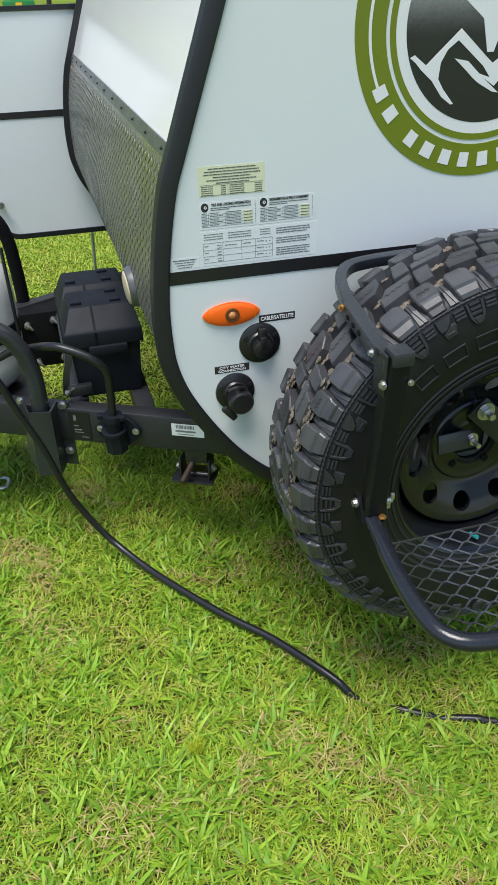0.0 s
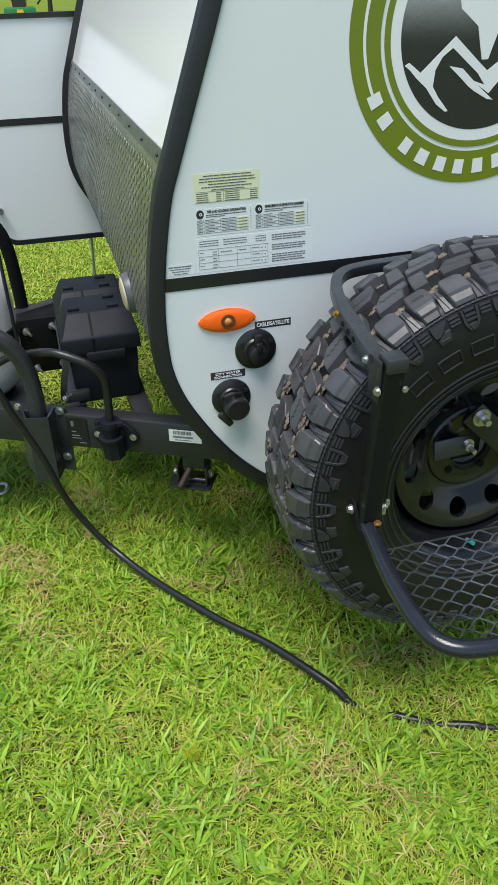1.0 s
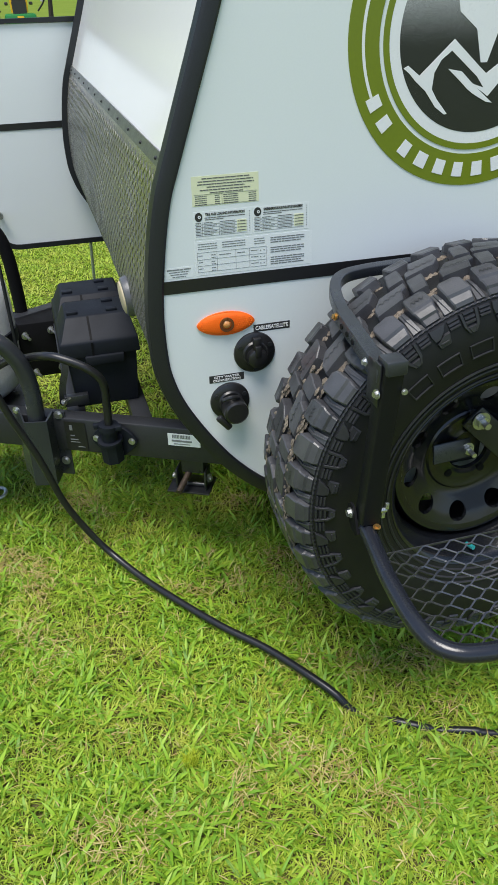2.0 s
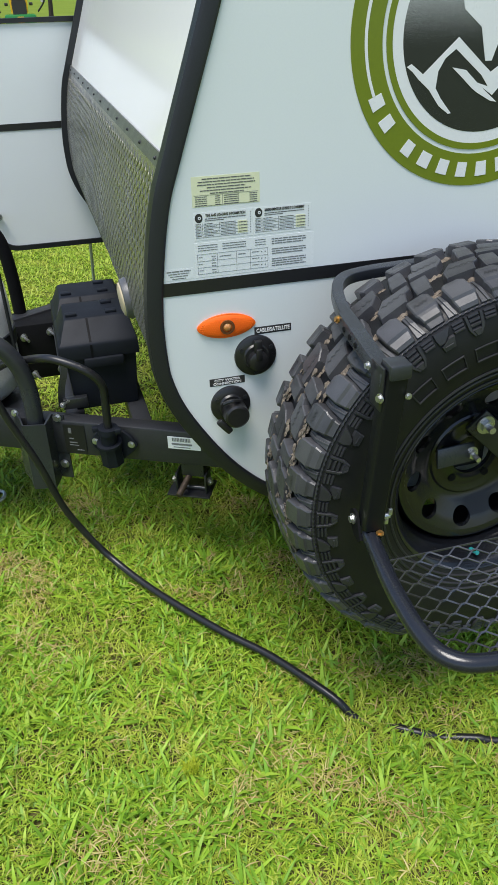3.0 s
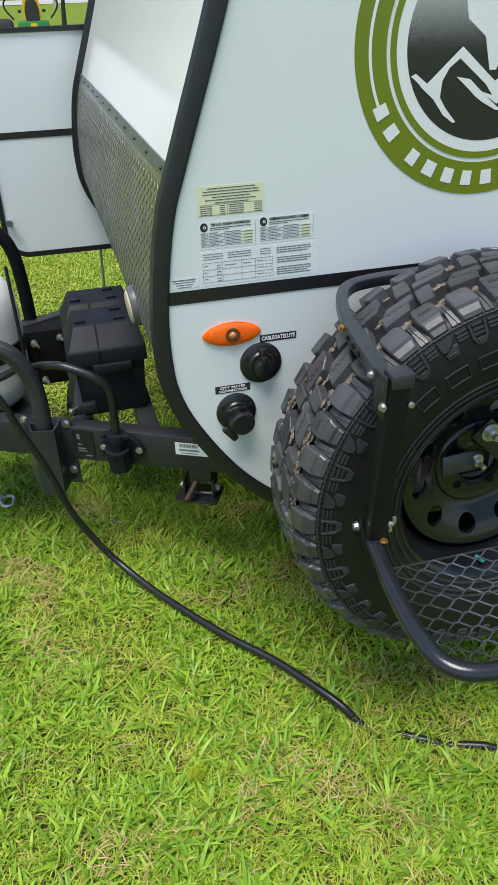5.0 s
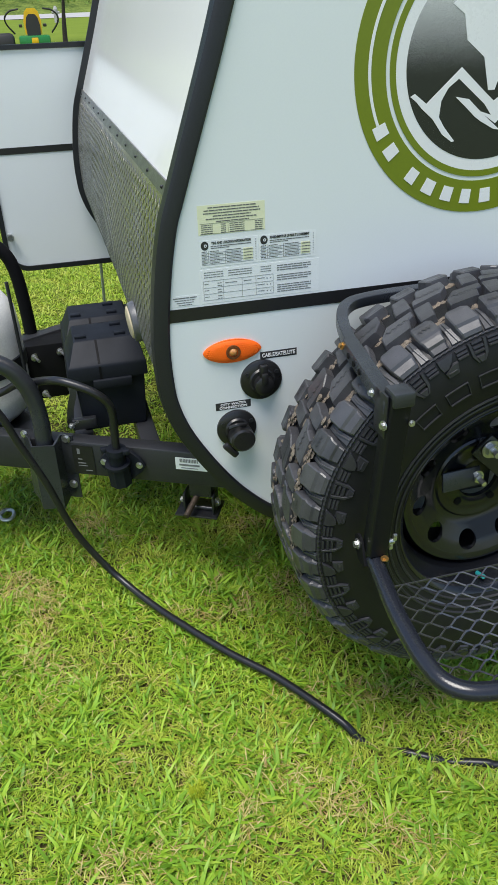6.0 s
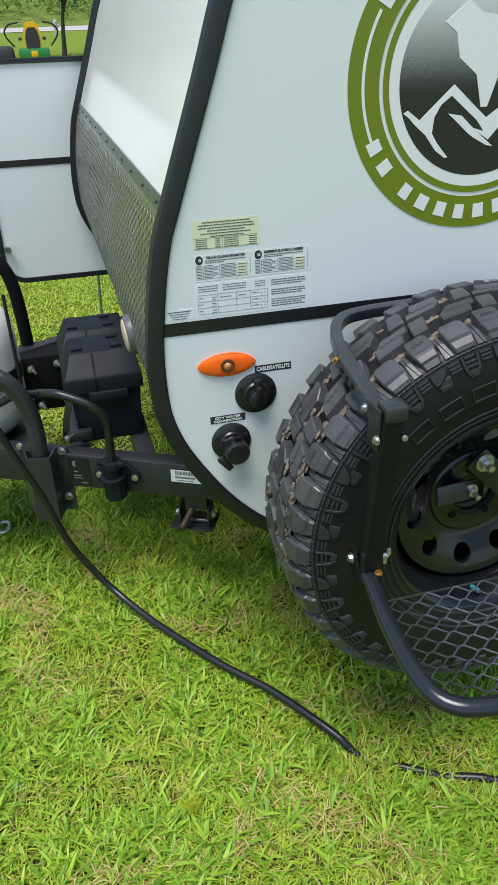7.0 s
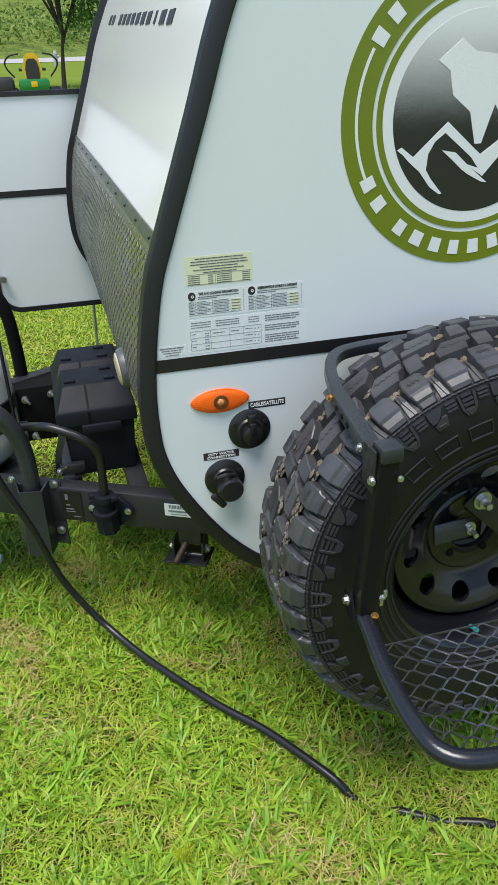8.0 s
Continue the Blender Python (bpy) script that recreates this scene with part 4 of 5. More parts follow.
def hook():
    """A slanted grip block with a smaller one beneath it."""
    bm = bmesh.new()
    lug([(0.1165, -0.0150, 0.0150, 0.0046), (0.1260, -0.0080, 0.0155, 0.0046), (0.1350, 0.0020, 0.0130, 0.0042)], 0.0010, 0.0008, bm)
    lug([(0.1330, -0.0170, -0.0050, 0.0042), (0.1400, -0.0150, 0.0110, 0.0044), (0.1490, -0.0130, 0.0090, 0.0036)], 0.0010, 0.0008, bm)
    lug([(0.1420, -0.0100, 0.0060, 0.0058), (0.1440, -0.0100, 0.0060, 0.0056)], 0.0004, 0.0004, bm)
    return to_mesh("side_block", bm, SIDE_RUBBER, 20)


def gills():
    """Three thin ribs between two grip blocks."""
    bm = bmesh.new()
    for q in (0.1175, 0.1235, 0.1295):
        lug([(q, 0.0195, 0.0395, 0.0030), (q + 0.0022, 0.0195, 0.0395, 0.0030)], 0.0004, 0.0004, bm)
    return to_mesh("side_rib", bm, SIDE_RUBBER, 20)


grip = [shield(), hook()]
gill = gills()
PITCH = 360 / N_LUG
for k in range(N_LUG):
    a = -(99.0 + k * PITCH)  # the long blocks stand at the even steps
    turn = TYRE @ pose(0, 0, 0, 0, a, 0)
    half = TYRE @ pose(0, 0, 0, 0, a - PITCH * 0.5, 0)
    part("tread_block", kinds["short" if k % 2 else "long"], DUSTY, tyre, m=turn)
    part("tread_block", kinds["long_in" if k % 2 else "short_in"], DUSTY, tyre, m=half)
    part("tread_block", kinds["mid_short" if k % 2 else "mid_long"], DUSTY, tyre, m=half)
    part("tread_block", kinds["mid_long_in" if k % 2 else "mid_short_in"], DUSTY, tyre, m=turn)
    part("groove_bar", groove, DUSTY, tyre, m=turn)
    part("side_block", grip[0 if k % 2 else 1], SIDE_RUBBER, tyre, m=turn)
    part("side_rib", gill, SIDE_RUBBER, tyre, m=turn)

# raised maker's lettering on the sidewall: plain outlined blocks
for a in (129.5, 117.8, 106.1, 94.4, 82.7, 71.0):
    bm = bmesh.new()
    loops = []
    for y, g in ((-0.1180, 0.0), (-0.1216, 0.0004), (-0.1216, 0.0018), (-0.1180, 0.0022)):
        lo, hi, w = 0.2720 + g, 0.2975 - g, 4.1 - g / 0.285 * 57.3
        ring = [(lo, -w + 2 * w * k / 6) for k in range(7)] + [(hi, w - 2 * w * k / 6) for k in range(7)]
        loops.append([bm.verts.new(TYRE @ Vector((r * math.cos(radians(a + t)), y, r * math.sin(radians(a + t))))) for r, t in ring])
    for u, v in zip(loops, loops[1:]):
        for k in range(14):
            bm.faces.new((u[k], u[(k + 1) % 14], v[(k + 1) % 14], v[k]))
    part("sidewall_mark", bm, SIDE_RUBBER, tyre)


def mud_bits():
    """Dried mud left in the grooves of the tread."""
    rr = random.Random(8)
    verts, faces = [], []
    for _ in range(900):
        s = TREAD_R * radians(rr.choice((rr.uniform(85, 150), rr.uniform(140, 205), rr.uniform(150, 200))))
        q = rr.choice((rr.uniform(0.044, 0.056), rr.uniform(0.044, 0.056), rr.uniform(-0.004, 0.004), rr.uniform(-0.056, -0.046)))
        n = rr.randint(5, 7)
        r = rr.uniform(0.0015, 0.0062)
        k = len(verts)
        hb = rr.uniform(0.0, 0.015) if s > TREAD_R * radians(145) else 0.0
        ring = [on_tyre(s + r * rr.uniform(0.6, 1.3) * math.cos(2 * math.pi * j / n) * 1.4, q + r * rr.uniform(0.6, 1.3) * math.sin(2 * math.pi * j / n), hb) for j in range(n)]
        verts += ring + [on_tyre(s, q, hb + rr.uniform(0.0015, 0.004))]
        faces += [(k + j, k + (j + 1) % n, k + n) for j in range(n)]
    me = bpy.data.meshes.new("dried_mud")
    me.from_pydata([tuple(v) for v in verts], [], faces)
    me.materials.append(MUD)
    me.shade_smooth()
    tagged(part("dried_mud", me, MUD, tyre, "tan dried mud in the grooves", m=TYRE.copy()), kind="stuff")


mud_bits()


def rim_disc():
    """The pressed wheel disc with ten round hand holes."""
    bm = bmesh.new()
    n_hole, r_in, r_out, rh, m = 10, 0.1035, 0.1545, 0.0190, 24

    def wy(r):
        pts = [(0.1035, 0.0110), (0.118, 0.0185), (0.135, 0.0280), (0.1545, 0.0360), (0.168, 0.034)]
        for (a, b), (c, d) in zip(pts, pts[1:]):
            if a <= r <= c:
                return b + (d - b) * (r - a) / (c - a)
        return pts[-1][1]

    half = math.pi / n_hole
    mid = (r_in + r_out) / 2
    for k in range(n_hole):
        th0 = radians(154.8) + 2 * half * k
        outer, inner, deep = [], [], []
        for j in range(m):
            a = 2 * math.pi * j / m
            c, s = math.cos(a), math.sin(a)
            big = max(abs(c), abs(s))
            u, v = c / big, s / big
            r, t = mid + v * (r_out - r_in) / 2, th0 + u * half
            outer.append(bm.verts.new((r * math.cos(t), -wy(r), r * math.sin(t))))
            r, t = mid + 0.001 + rh * s, th0 + rh * c / mid
            inner.append(bm.verts.new((r * math.cos(t), -wy(r), r * math.sin(t))))
            deep.append(bm.verts.new((r * math.cos(t), -wy(r) + 0.008, r * math.sin(t))))
        for j in range(m):
            jj = (j + 1) % m
            bm.faces.new((outer[j], outer[jj], inner[jj], inner[j]))
            bm.faces.new((inner[j], inner[jj], deep[jj], deep[j]))
    lathe(bm, [(0.1035, 0.0110), (0.096, 0.0065), (0.088, 0.0040), (0.084, 0.0070), (0.080, 0.0065), (0.074, 0.0030), (0.048, 0.0030), (0.044, 0.0060), (0.042, 0.0060), (0.041, -0.0030)], 80)
    lathe(bm, [(0.1545, 0.0360), (0.163, 0.0388), (0.169, 0.0390), (0.1725, 0.0355), (0.1745, 0.018), (0.181, -0.015)], 96)
    bmesh.ops.remove_doubles(bm, verts=bm.verts, dist=0.0004)
    bmesh.ops.transform(bm, matrix=WHEEL, verts=bm.verts)
    return bm


rim = part("rim", lathe(bmesh.new(), [(0.181, -0.09), (0.181, 0.045), (0.184, 0.062), (0.190, 0.076), (0.1935, 0.088), (0.199, 0.0965), (0.2045, 0.0995), (0.2080, 0.097), (0.2080, 0.092), (0.200, 0.086), (0.196, 0.05), (0.196, -0.09)], 96, WHEEL, True), RIM, wheel, "glossy black steel rim")
part("wheel_disc", rim_disc(), RIM, rim, "black pressed disc with round holes", smooth=40)
for k in range(5):
    a = radians(90 + 72 * k)
    c = WHEEL @ Vector((0.060 * math.cos(a), -0.0032, 0.060 * math.sin(a)))
    part("bolt_hole", rod(bmesh.new(), c, c + Vector((0, -0.0015, 0)), 0.0075, 16), MATT_BLACK, rim)
part("valve", rod(bmesh.new(), WHEEL @ Vector((-0.012, -0.066, -0.182)), WHEEL @ Vector((-0.009, -0.086, -0.177)), 0.0045), mat("teal_cap", (0.02, 0.28, 0.30), 0.4), rim, "teal valve cap")

# ---- spare wheel mount and fold-down tray ----
carrier = thing("wheel_carrier", (0.755, -0.03, 0.30), "black steel spare wheel carrier with a fold-down mesh tray", "wheel carrier")


def hex_bolt(c, axis, r, h, parent, name="bolt", stud=0.0, material=None):
    """A hexagon head on a washer, with the stud's end showing."""
    bm = bmesh.new()
    c, axis = Vector(c), Vector(axis).normalized()
    rod(bm, c, c + axis * 0.002, r * 1.45, 20)
    rod(bm, c + axis * 0.002, c + axis * (0.002 + h), r, 6)
    if stud:
        rod(bm, c + axis * h, c + axis * (h + stud), r * 0.52, 12)
    return part(name, bm, material or ZINC, parent, "zinc-plated bolt" if material is None else "")


post = part("post", sweep(bmesh.new(), [(0.4885, -0.362, 0.684), (0.5085, -0.364, 0.964)], square_section(0.0158, 0.003), up=(0, 1, 0)), POST_SHADED, carrier)
part("end_cap", boxed((0.5095, -0.366, 0.960), (0.034, 0.035, 0.024), 0.004, pose(0, 0, 0)), STEEL_SATIN_LIT, carrier)
for z in (0.735, 0.765, 0.795, 0.825, 0.855):
    fx = 0.4737 + 0.0714 * (z - 0.672)
    part("peg_hole", rod(bmesh.new(), (fx - 0.0004, -0.362, z), (fx + 0.002, -0.362, z), 0.0040, 12), MATT_BLACK, post)
arm_path = [(0.498, -0.350, 0.946), (0.500, -0.27, 0.956), (0.504, -0.20, 0.965), (0.513, -0.135, 0.974), (0.530, -0.083, 0.980), (0.558, -0.049, 0.983), (0.60, -0.035, 0.984), (0.66, -0.031, 0.985), (0.80, -0.030, 0.987), (1.02, -0.030, 0.990)]
arm = part("upper_arm", sweep(bmesh.new(), spline([(x + 0.002, y, z) for x, y, z in arm_path], 6), square_section(0.0098, 0.002), up=(0, 0, 1)), STEEL_SATIN_LIT, carrier)
sleeve = part("arm_sleeve", sweep(bmesh.new(), [(0.498, -0.368, 0.944), (0.505, -0.185, 0.967)], square_section(0.0122, 0.002), up=(0, 0, 1)), STEEL_SATIN_LIT, carrier)
for y, z in ((-0.215, 0.962), (-0.240, 0.959), (-0.265, 0.956)):
    part("adjuster_hole", rod(bmesh.new(), (0.4848 + 0.0383 * (y + 0.368) - 0.0006, y, z), (0.4848 + 0.0383 * (y + 0.368) + 0.002, y, z), 0.0046, 12), MATT_BLACK, sleeve)
hex_bolt((0.4905, -0.192, 0.970), (-1, 0, 0.3), 0.0045, 0.004, carrier, "pin", 0, BRASS)
part("gusset", boxed((0.4885, -0.352, 0.930), (0.005, 0.040, 0.070), 0.002), STEEL_BLACK, carrier)
hex_bolt((0.4860, -0.370, 0.918), (-1, -0.2, 0), 0.0052, 0.004, carrier)
hex_bolt((0.4810, -0.335, 0.955), (-1, 0, 0), 0.0045, 0.004, carrier)
hex_bolt((0.523, -0.382, 0.922), (0, -1, 0), 0.0034, 0.003, carrier)
back = bmesh.new()
box(back, (0.779, -0.085, 0.656), (0.075, 0.165, 0.075), 0.004)
box(back, (0.779, -0.012, 0.656), (0.24, 0.020, 0.24), 0.003)
part("hub_mount", back, STEEL_BLACK, carrier)
part("wall_bracket", boxed((1.02, -0.016, 0.975), (0.08, 0.030, 0.07), 0.003), STEEL_BLACK, carrier)
part("clamp_bar", boxed((0, 0, 0), (0.085, 0.006, 0.038), 0.002, pose(0.733, -0.200, 0.672, -14, 3, 8)), STEEL_SATIN_LIT, carrier)
clamp = boxed((0.055, 0, 0), (0.170, 0.010, 0.050), 0.003, pose(0.782, -0.208, 0.726, 0, 44, -6))
part("clamp_arm", clamp, STEEL_BLACK, carrier)
part("stud", rod(bmesh.new(), (0.777, -0.03, 0.737), (0.777, -0.214, 0.737), 0.007), ZINC, carrier)
hex_bolt((0.777, -0.214, 0.737), (0, -1, 0), 0.0125, 0.009, carrier, "lug_nut", 0.016)
hex_bolt((0.768, -0.196, 0.668), (0, -1, 0), 0.0095, 0.008, carrier, "lug_nut", 0.020)
for x in (0.4700, 0.5060):
    bm = slab(bmesh.new(), [(-0.372, 0.664), (-0.366, 0.656), (-0.346, 0.660), (-0.327, 0.678)] + [(-0.342 - 0.016 * math.cos(a), 0.690 + 0.016 * math.sin(a)) for a in (2.6, 1.9, 1.2, 0.5)] + [(-0.366, 0.672)], 0, 0.004)
    bmesh.ops.transform(bm, matrix=Matrix(((0, 1, 0, x - 0.002), (1, 0, 0, 0), (0, 0, 1, 0), (0, 0, 0, 1))), verts=bm.verts)
    part("clevis_plate", bm, MATT_BLACK, carrier)
hex_bolt((0.4960, -0.384, 0.6815), (0, 0, 1), 0.0045, 0.003, carrier, "pin", 0, BRASS)
hex_bolt((0.4680, -0.342, 0.688), (-1, 0, 0), 0.0062, 0.005, carrier)
wing = bmesh.new()
rod(wing, (0.500, -0.362, 0.697), (0.521, -0.362, 0.697), 0.005, 12)
for s in (1, -1):
    box(wing, (0.518 + s * 0.003, -0.364, 0.697 + s * 0.008), (0.007, 0.005, 0.013), 0.0015)
part("wing_nut", wing, ZINC, carrier, "zinc wing nut")
tray_path = [(0.4855, -0.366, 0.670), (0.482, -0.40, 0.668), (0.4725, -0.47, 0.665), (0.4695, -0.53, 0.661), (0.4705, -0.572, 0.658), (0.478, -0.610, 0.655), (0.498, -0.633, 0.653), (0.530, -0.644, 0.652), (0.585, -0.648, 0.652),
             (0.755, -0.647, 0.652), (0.925, -0.647, 0.652), (0.974, -0.638, 0.653), (1.005, -0.600, 0.654), (1.0115, -0.555, 0.657), (1.010, -0.50, 0.661), (1.006, -0.40, 0.668), (1.003, -0.352, 0.672)]
tray = part("tray_frame", sweep(bmesh.new(), spline(tray_path, 6), round_section(0.0135, 16)), STEEL_GLOSS, carrier, "glossy black bent tube")
part("cross_rail", boxed((1.003, -0.364, 0.82), (0.041, 0.041, 0.30), 0.004), STEEL_BLACK, carrier)


def expanded_mesh():
    """Expanded steel: wavy strands that meet at their crests."""
    bm = bmesh.new()
    pitch, amp, x0, x1 = 0.048, 0.0068, 0.484, 1.002
    for k in range(15):
        y = -0.440 - k * 0.0136
        pts = []
        n = int((x1 - x0) / (pitch / 2))
        for j in range(n + 1):
            x = x0 + j * pitch / 2
            s = 1 if (j + k) % 2 else -1
            z = 0.668 + (y + 0.40) * 0.07
            if y - s * amp < -0.645:
                continue
            for dx in (-0.003, 0.003):
                pts.append((x + dx, y + s * amp * 0.92, z + (0.002 if s > 0 else -0.002)))
        if len(pts) > 3:
            sweep(bm, pts, [(-0.0008, -0.0012), (0.0008, -0.0012), (0.0008, 0.0012), (-0.0008, 0.0012)])
    sweep(bm, [(x0, -0.432, 0.6658), (x1, -0.432, 0.6658)], [(-0.0008, -0.0015), (0.0008, -0.0015), (0.0008, 0.0015), (-0.0008, 0.0015)])
    return bm


part("mesh_panel", expanded_mesh(), MESH_STEEL, carrier, "black expanded metal mesh")

# ---- drawbar and what it carries ----
SLOPE = math.atan(0.53)


def beam_pose(x, off=0.0, z=0.0, far=False):
    """A pose on the drawbar's near (or far) beam: x along it towards the body, y inwards, z up."""
    y = 0.496 - 0.53 * (x - 0.17)
    if far:
        return pose(x, WIDTH - y, z, 0, 0, math.degrees(SLOPE)) @ Matrix.Translation((0, -off, 0))
    return pose(x, y, z, 0, 0, -math.degrees(SLOPE)) @ Matrix.Translation((0, off, 0))


drawbar = thing("drawbar", (0.1, 0.995, 0.343), "dark grey steel A-frame drawbar of the trailer", "drawbar")
for far in (False, True):
    part("beam", boxed((0, 0.026, 0), (1.86, 0.050, 0.102), 0.006, beam_pose(-0.05, 0, 0.404, far)), FRAME_GREY, drawbar)
part("cross_member", boxed((0.24, 0.995, 0.413), (0.05, 1.02, 0.050), 0.004), FRAME_GREY, drawbar)
part("cross_member", boxed((0.07, 0.995, 0.413), (0.05, 0.84, 0.050), 0.004), FRAME_GREY, drawbar)
part("body_sill", boxed((0.36, 0.995, 0.60), (0.06, 1.80, 0.05), 0.004), FRAME_GREY, drawbar)
part("chassis_rail", boxed((1.9, 0.16, 0.405), (2.7, 0.05, 0.08), 0.004), FRAME_GREY, drawbar)
part("chassis_rail", boxed((1.9, WIDTH - 0.16, 0.405), (2.7, 0.05, 0.08), 0.004), FRAME_GREY, drawbar)
part("coupler", boxed((-0.93, 0.995, 0.40), (0.30, 0.10, 0.10), 0.02), FRAME_GREY, drawbar)
nose = bmesh.new()
rod(nose, (-0.80, 0.995, 0.02), (-0.80, 0.995, 0.80), 0.03)
rod(nose, (-0.80, 0.995, 0.0), (-0.80, 0.995, 0.02), 0.08)
part("jack_leg", nose, FRAME_GREY, drawbar)
for y in (0.20, WIDTH - 0.20):
    bm = lathe(bmesh.new(), [(0.17, -0.10), (0.30, -0.11), (0.345, -0.09), (0.36, 0.0), (0.345, 0.09), (0.30, 0.11), (0.17, 0.10)], 48, Matrix.Translation((2.0, y, 0.36)), True)
    road = part("road_wheel", bm, RUBBER, drawbar, "black road wheel under the body")
    part("road_rim", lathe(bmesh.new(), [(0.01, 0.03), (0.10, 0.04), (0.172, 0.08), (0.172, -0.08), (0.01, -0.03)], 40, Matrix.Translation((2.0, y, 0.36))), RIM, road)
part("axle", rod(bmesh.new(), (2.0, 0.25, 0.36), (2.0, WIDTH - 0.25, 0.36), 0.03), FRAME_GREY, drawbar)

# data sticker on the beam, with plain bars
mb = beam_pose(0.327, -0.0015, 0.421)
tag = part("beam_sticker", boxed((0, 0, 0), (0.088, 0.001, 0.036), 0, mb), PAPER, drawbar, "white data sticker with small print")
bm = bmesh.new()
for k in range(12):
    box(bm, (-0.030 + k * 0.0042, -0.0010, 0.010), (0.0022 if k % 3 else 0.0034, 0.0008, 0.010), 0, mb)
for k, (w, z) in enumerate(((0.055, -0.003), (0.045, -0.012))):
    box(bm, (-0.006, -0.0010, z), (w, 0.0008, 0.005 if k == 0 else 0.002), 0, mb)
tagged(part("fine_print", bm, GREY_INK, tag), kind="stuff")
dk = part("warning_sticker", boxed((0, 0, 0), (0.060, 0.001, 0.085), 0, beam_pose(0.058, -0.0012, 0.405)), BLACK_STRIPE, drawbar, "black warning sticker")
bm = bmesh.new()
mb2 = beam_pose(0.058, -0.0020, 0.405)
for x, z, w, h in ((-0.012, 0.024, 0.008, 0.016), (-0.010, 0.0, 0.012, 0.003), (-0.006, -0.012, 0.022, 0.003), (-0.004, -0.020, 0.026, 0.002), (0.012, -0.034, 0.02, 0.002)):
    box(bm, (x, 0, z), (w, 0.0008, h), 0, mb2)
tagged(part("fine_print", bm, GREY_INK, dk), kind="stuff")


def hoop(far):
    """A bent tube guard in a bolted channel on the drawbar."""
    sgn = (lambda y: WIDTH - y) if far else (lambda y: y)
    h = thing("hoop_guard", (-0.04, sgn(0.56), 0.275), "black bent tube guard bolted to the drawbar in a channel bracket", "tube guard", "tube guards on the drawbar")
    path = [(-0.036, 0.575, 0.30), (-0.036, 0.575, 0.46), (-0.036, 0.575, 0.53), (-0.042, 0.575, 0.59), (-0.060, 0.575, 0.645), (-0.100, 0.575, 0.695), (-0.19, 0.575, 0.735), (-0.40, 0.575, 0.79), (-0.70, 0.575, 0.84)]
    if far:
        path = [(-0.058, 0.56, 0.30), (-0.058, 0.56, 0.46), (-0.062, 0.56, 0.58), (-0.072, 0.56, 0.68), (-0.095, 0.56, 0.745), (-0.145, 0.56, 0.795), (-0.22, 0.56, 0.83), (-0.40, 0.56, 0.86), (-0.70, 0.56, 0.88)]
    part("guard_tube", tube([(x, sgn(y), z) for x, y, z in path], 0.0225, 6, 20), MATT_BLACK if far else STEEL_SATIN_LIT, h)
    if not far:
        # folded channel that clasps the tube against the beam's outer face
        sec = [(-0.092, 0.640), (-0.078, 0.600), (-0.070, 0.548), (-0.012, 0.536), (0.002, 0.575), (0.006, 0.590), (0.036, 0.574), (0.038, 0.578), (0.004, 0.596), (-0.003, 0.580), (-0.015, 0.541), (-0.067, 0.552), (-0.074, 0.602), (-0.088, 0.643)]
        bm = bmesh.new()
        lo = [bm.verts.new((x, y, 0.272)) for x, y in sec]
        hi = [bm.verts.new((x, y, 0.470)) for x, y in sec]
        n = len(sec)
        for k in range(n):
            bm.faces.new((lo[k], lo[(k + 1) % n], hi[(k + 1) % n], hi[k]))
        for a, b, c, d in ((0, 1, 12, 13), (1, 2, 11, 12), (2, 3, 10, 11), (3, 4, 9, 10), (4, 5, 8, 9), (5, 6, 7, 8)):
            bm.faces.new((lo[a], lo[b], lo[c], lo[d]))
            bm.faces.new((hi[a], hi[d], hi[c], hi[b]))
        ch = part("channel_bracket", bm, STEEL_SATIN_LIT, h, smooth=20)
        for z in (0.462, 0.318):
            hex_bolt((0.020, 0.580, z), (-0.47, -0.88, 0), 0.0088, 0.006, ch)
        hex_bolt((-0.086, 0.628, 0.470), (-0.47, -0.88, 0), 0.0075, 0.006, ch, "bolt", 0.004)
        for z in (0.372, 0.350, 0.292):
            part("bolt_hole", rod(bmesh.new(), (0.0205, 0.5805, z), (0.0200, 0.5795, z), 0.0042, 10), INK, ch)
    else:
        bm = bmesh.new()
        box(bm, (-0.01, sgn(0.60), 0.345), (0.145, 0.155, 0.205), 0.004)
        ch = part("channel_bracket", bm, MATT_BLACK, h)
        part("flange", boxed((-0.085, sgn(0.62), 0.34), (0.008, 0.16, 0.215), 0.002), MATT_BLACK, h)
        part("flange", boxed((0.072, sgn(0.60), 0.33), (0.008, 0.16, 0.215), 0.002), MATT_BLACK, h)
        for x, z in ((-0.055, 0.405), (0.035, 0.415), (0.052, 0.27), (-0.04, 0.262)):
            hex_bolt((x, sgn(0.678), z), (0.35, -1, 0), 0.010, 0.008, ch, "bolt", 0.035)


hoop(False)
hoop(True)

# plug holder with the trailer lead
holder = thing("plug_holder", (0.155, 0.50, 0.36), "black plastic plug holder on the drawbar holding the trailer lead", "plug holder")
mh = beam_pose(0.158, -0.006, 0.408)
flange = slab(bmesh.new(), [(-0.066, 0.000), (-0.052, 0.020), (-0.030, 0.040), (0.030, 0.040), (0.052, 0.022), (0.066, 0.000), (0.056, -0.018), (0.026, -0.046), (-0.026, -0.046), (-0.056, -0.018)], -0.006, 0.005)
bmesh.ops.transform(flange, matrix=mh, verts=flange.verts)
bmesh.ops.bevel(flange, geom=list(flange.edges), offset=0.0015, segments=1, affect="EDGES")
fl = part("flange", flange, PLASTIC, holder)
cup = bmesh.new()
rod(cup, mh @ Vector((0, -0.022, -0.046)), mh @ Vector((0, -0.030, 0.012)), 0.030, 8)
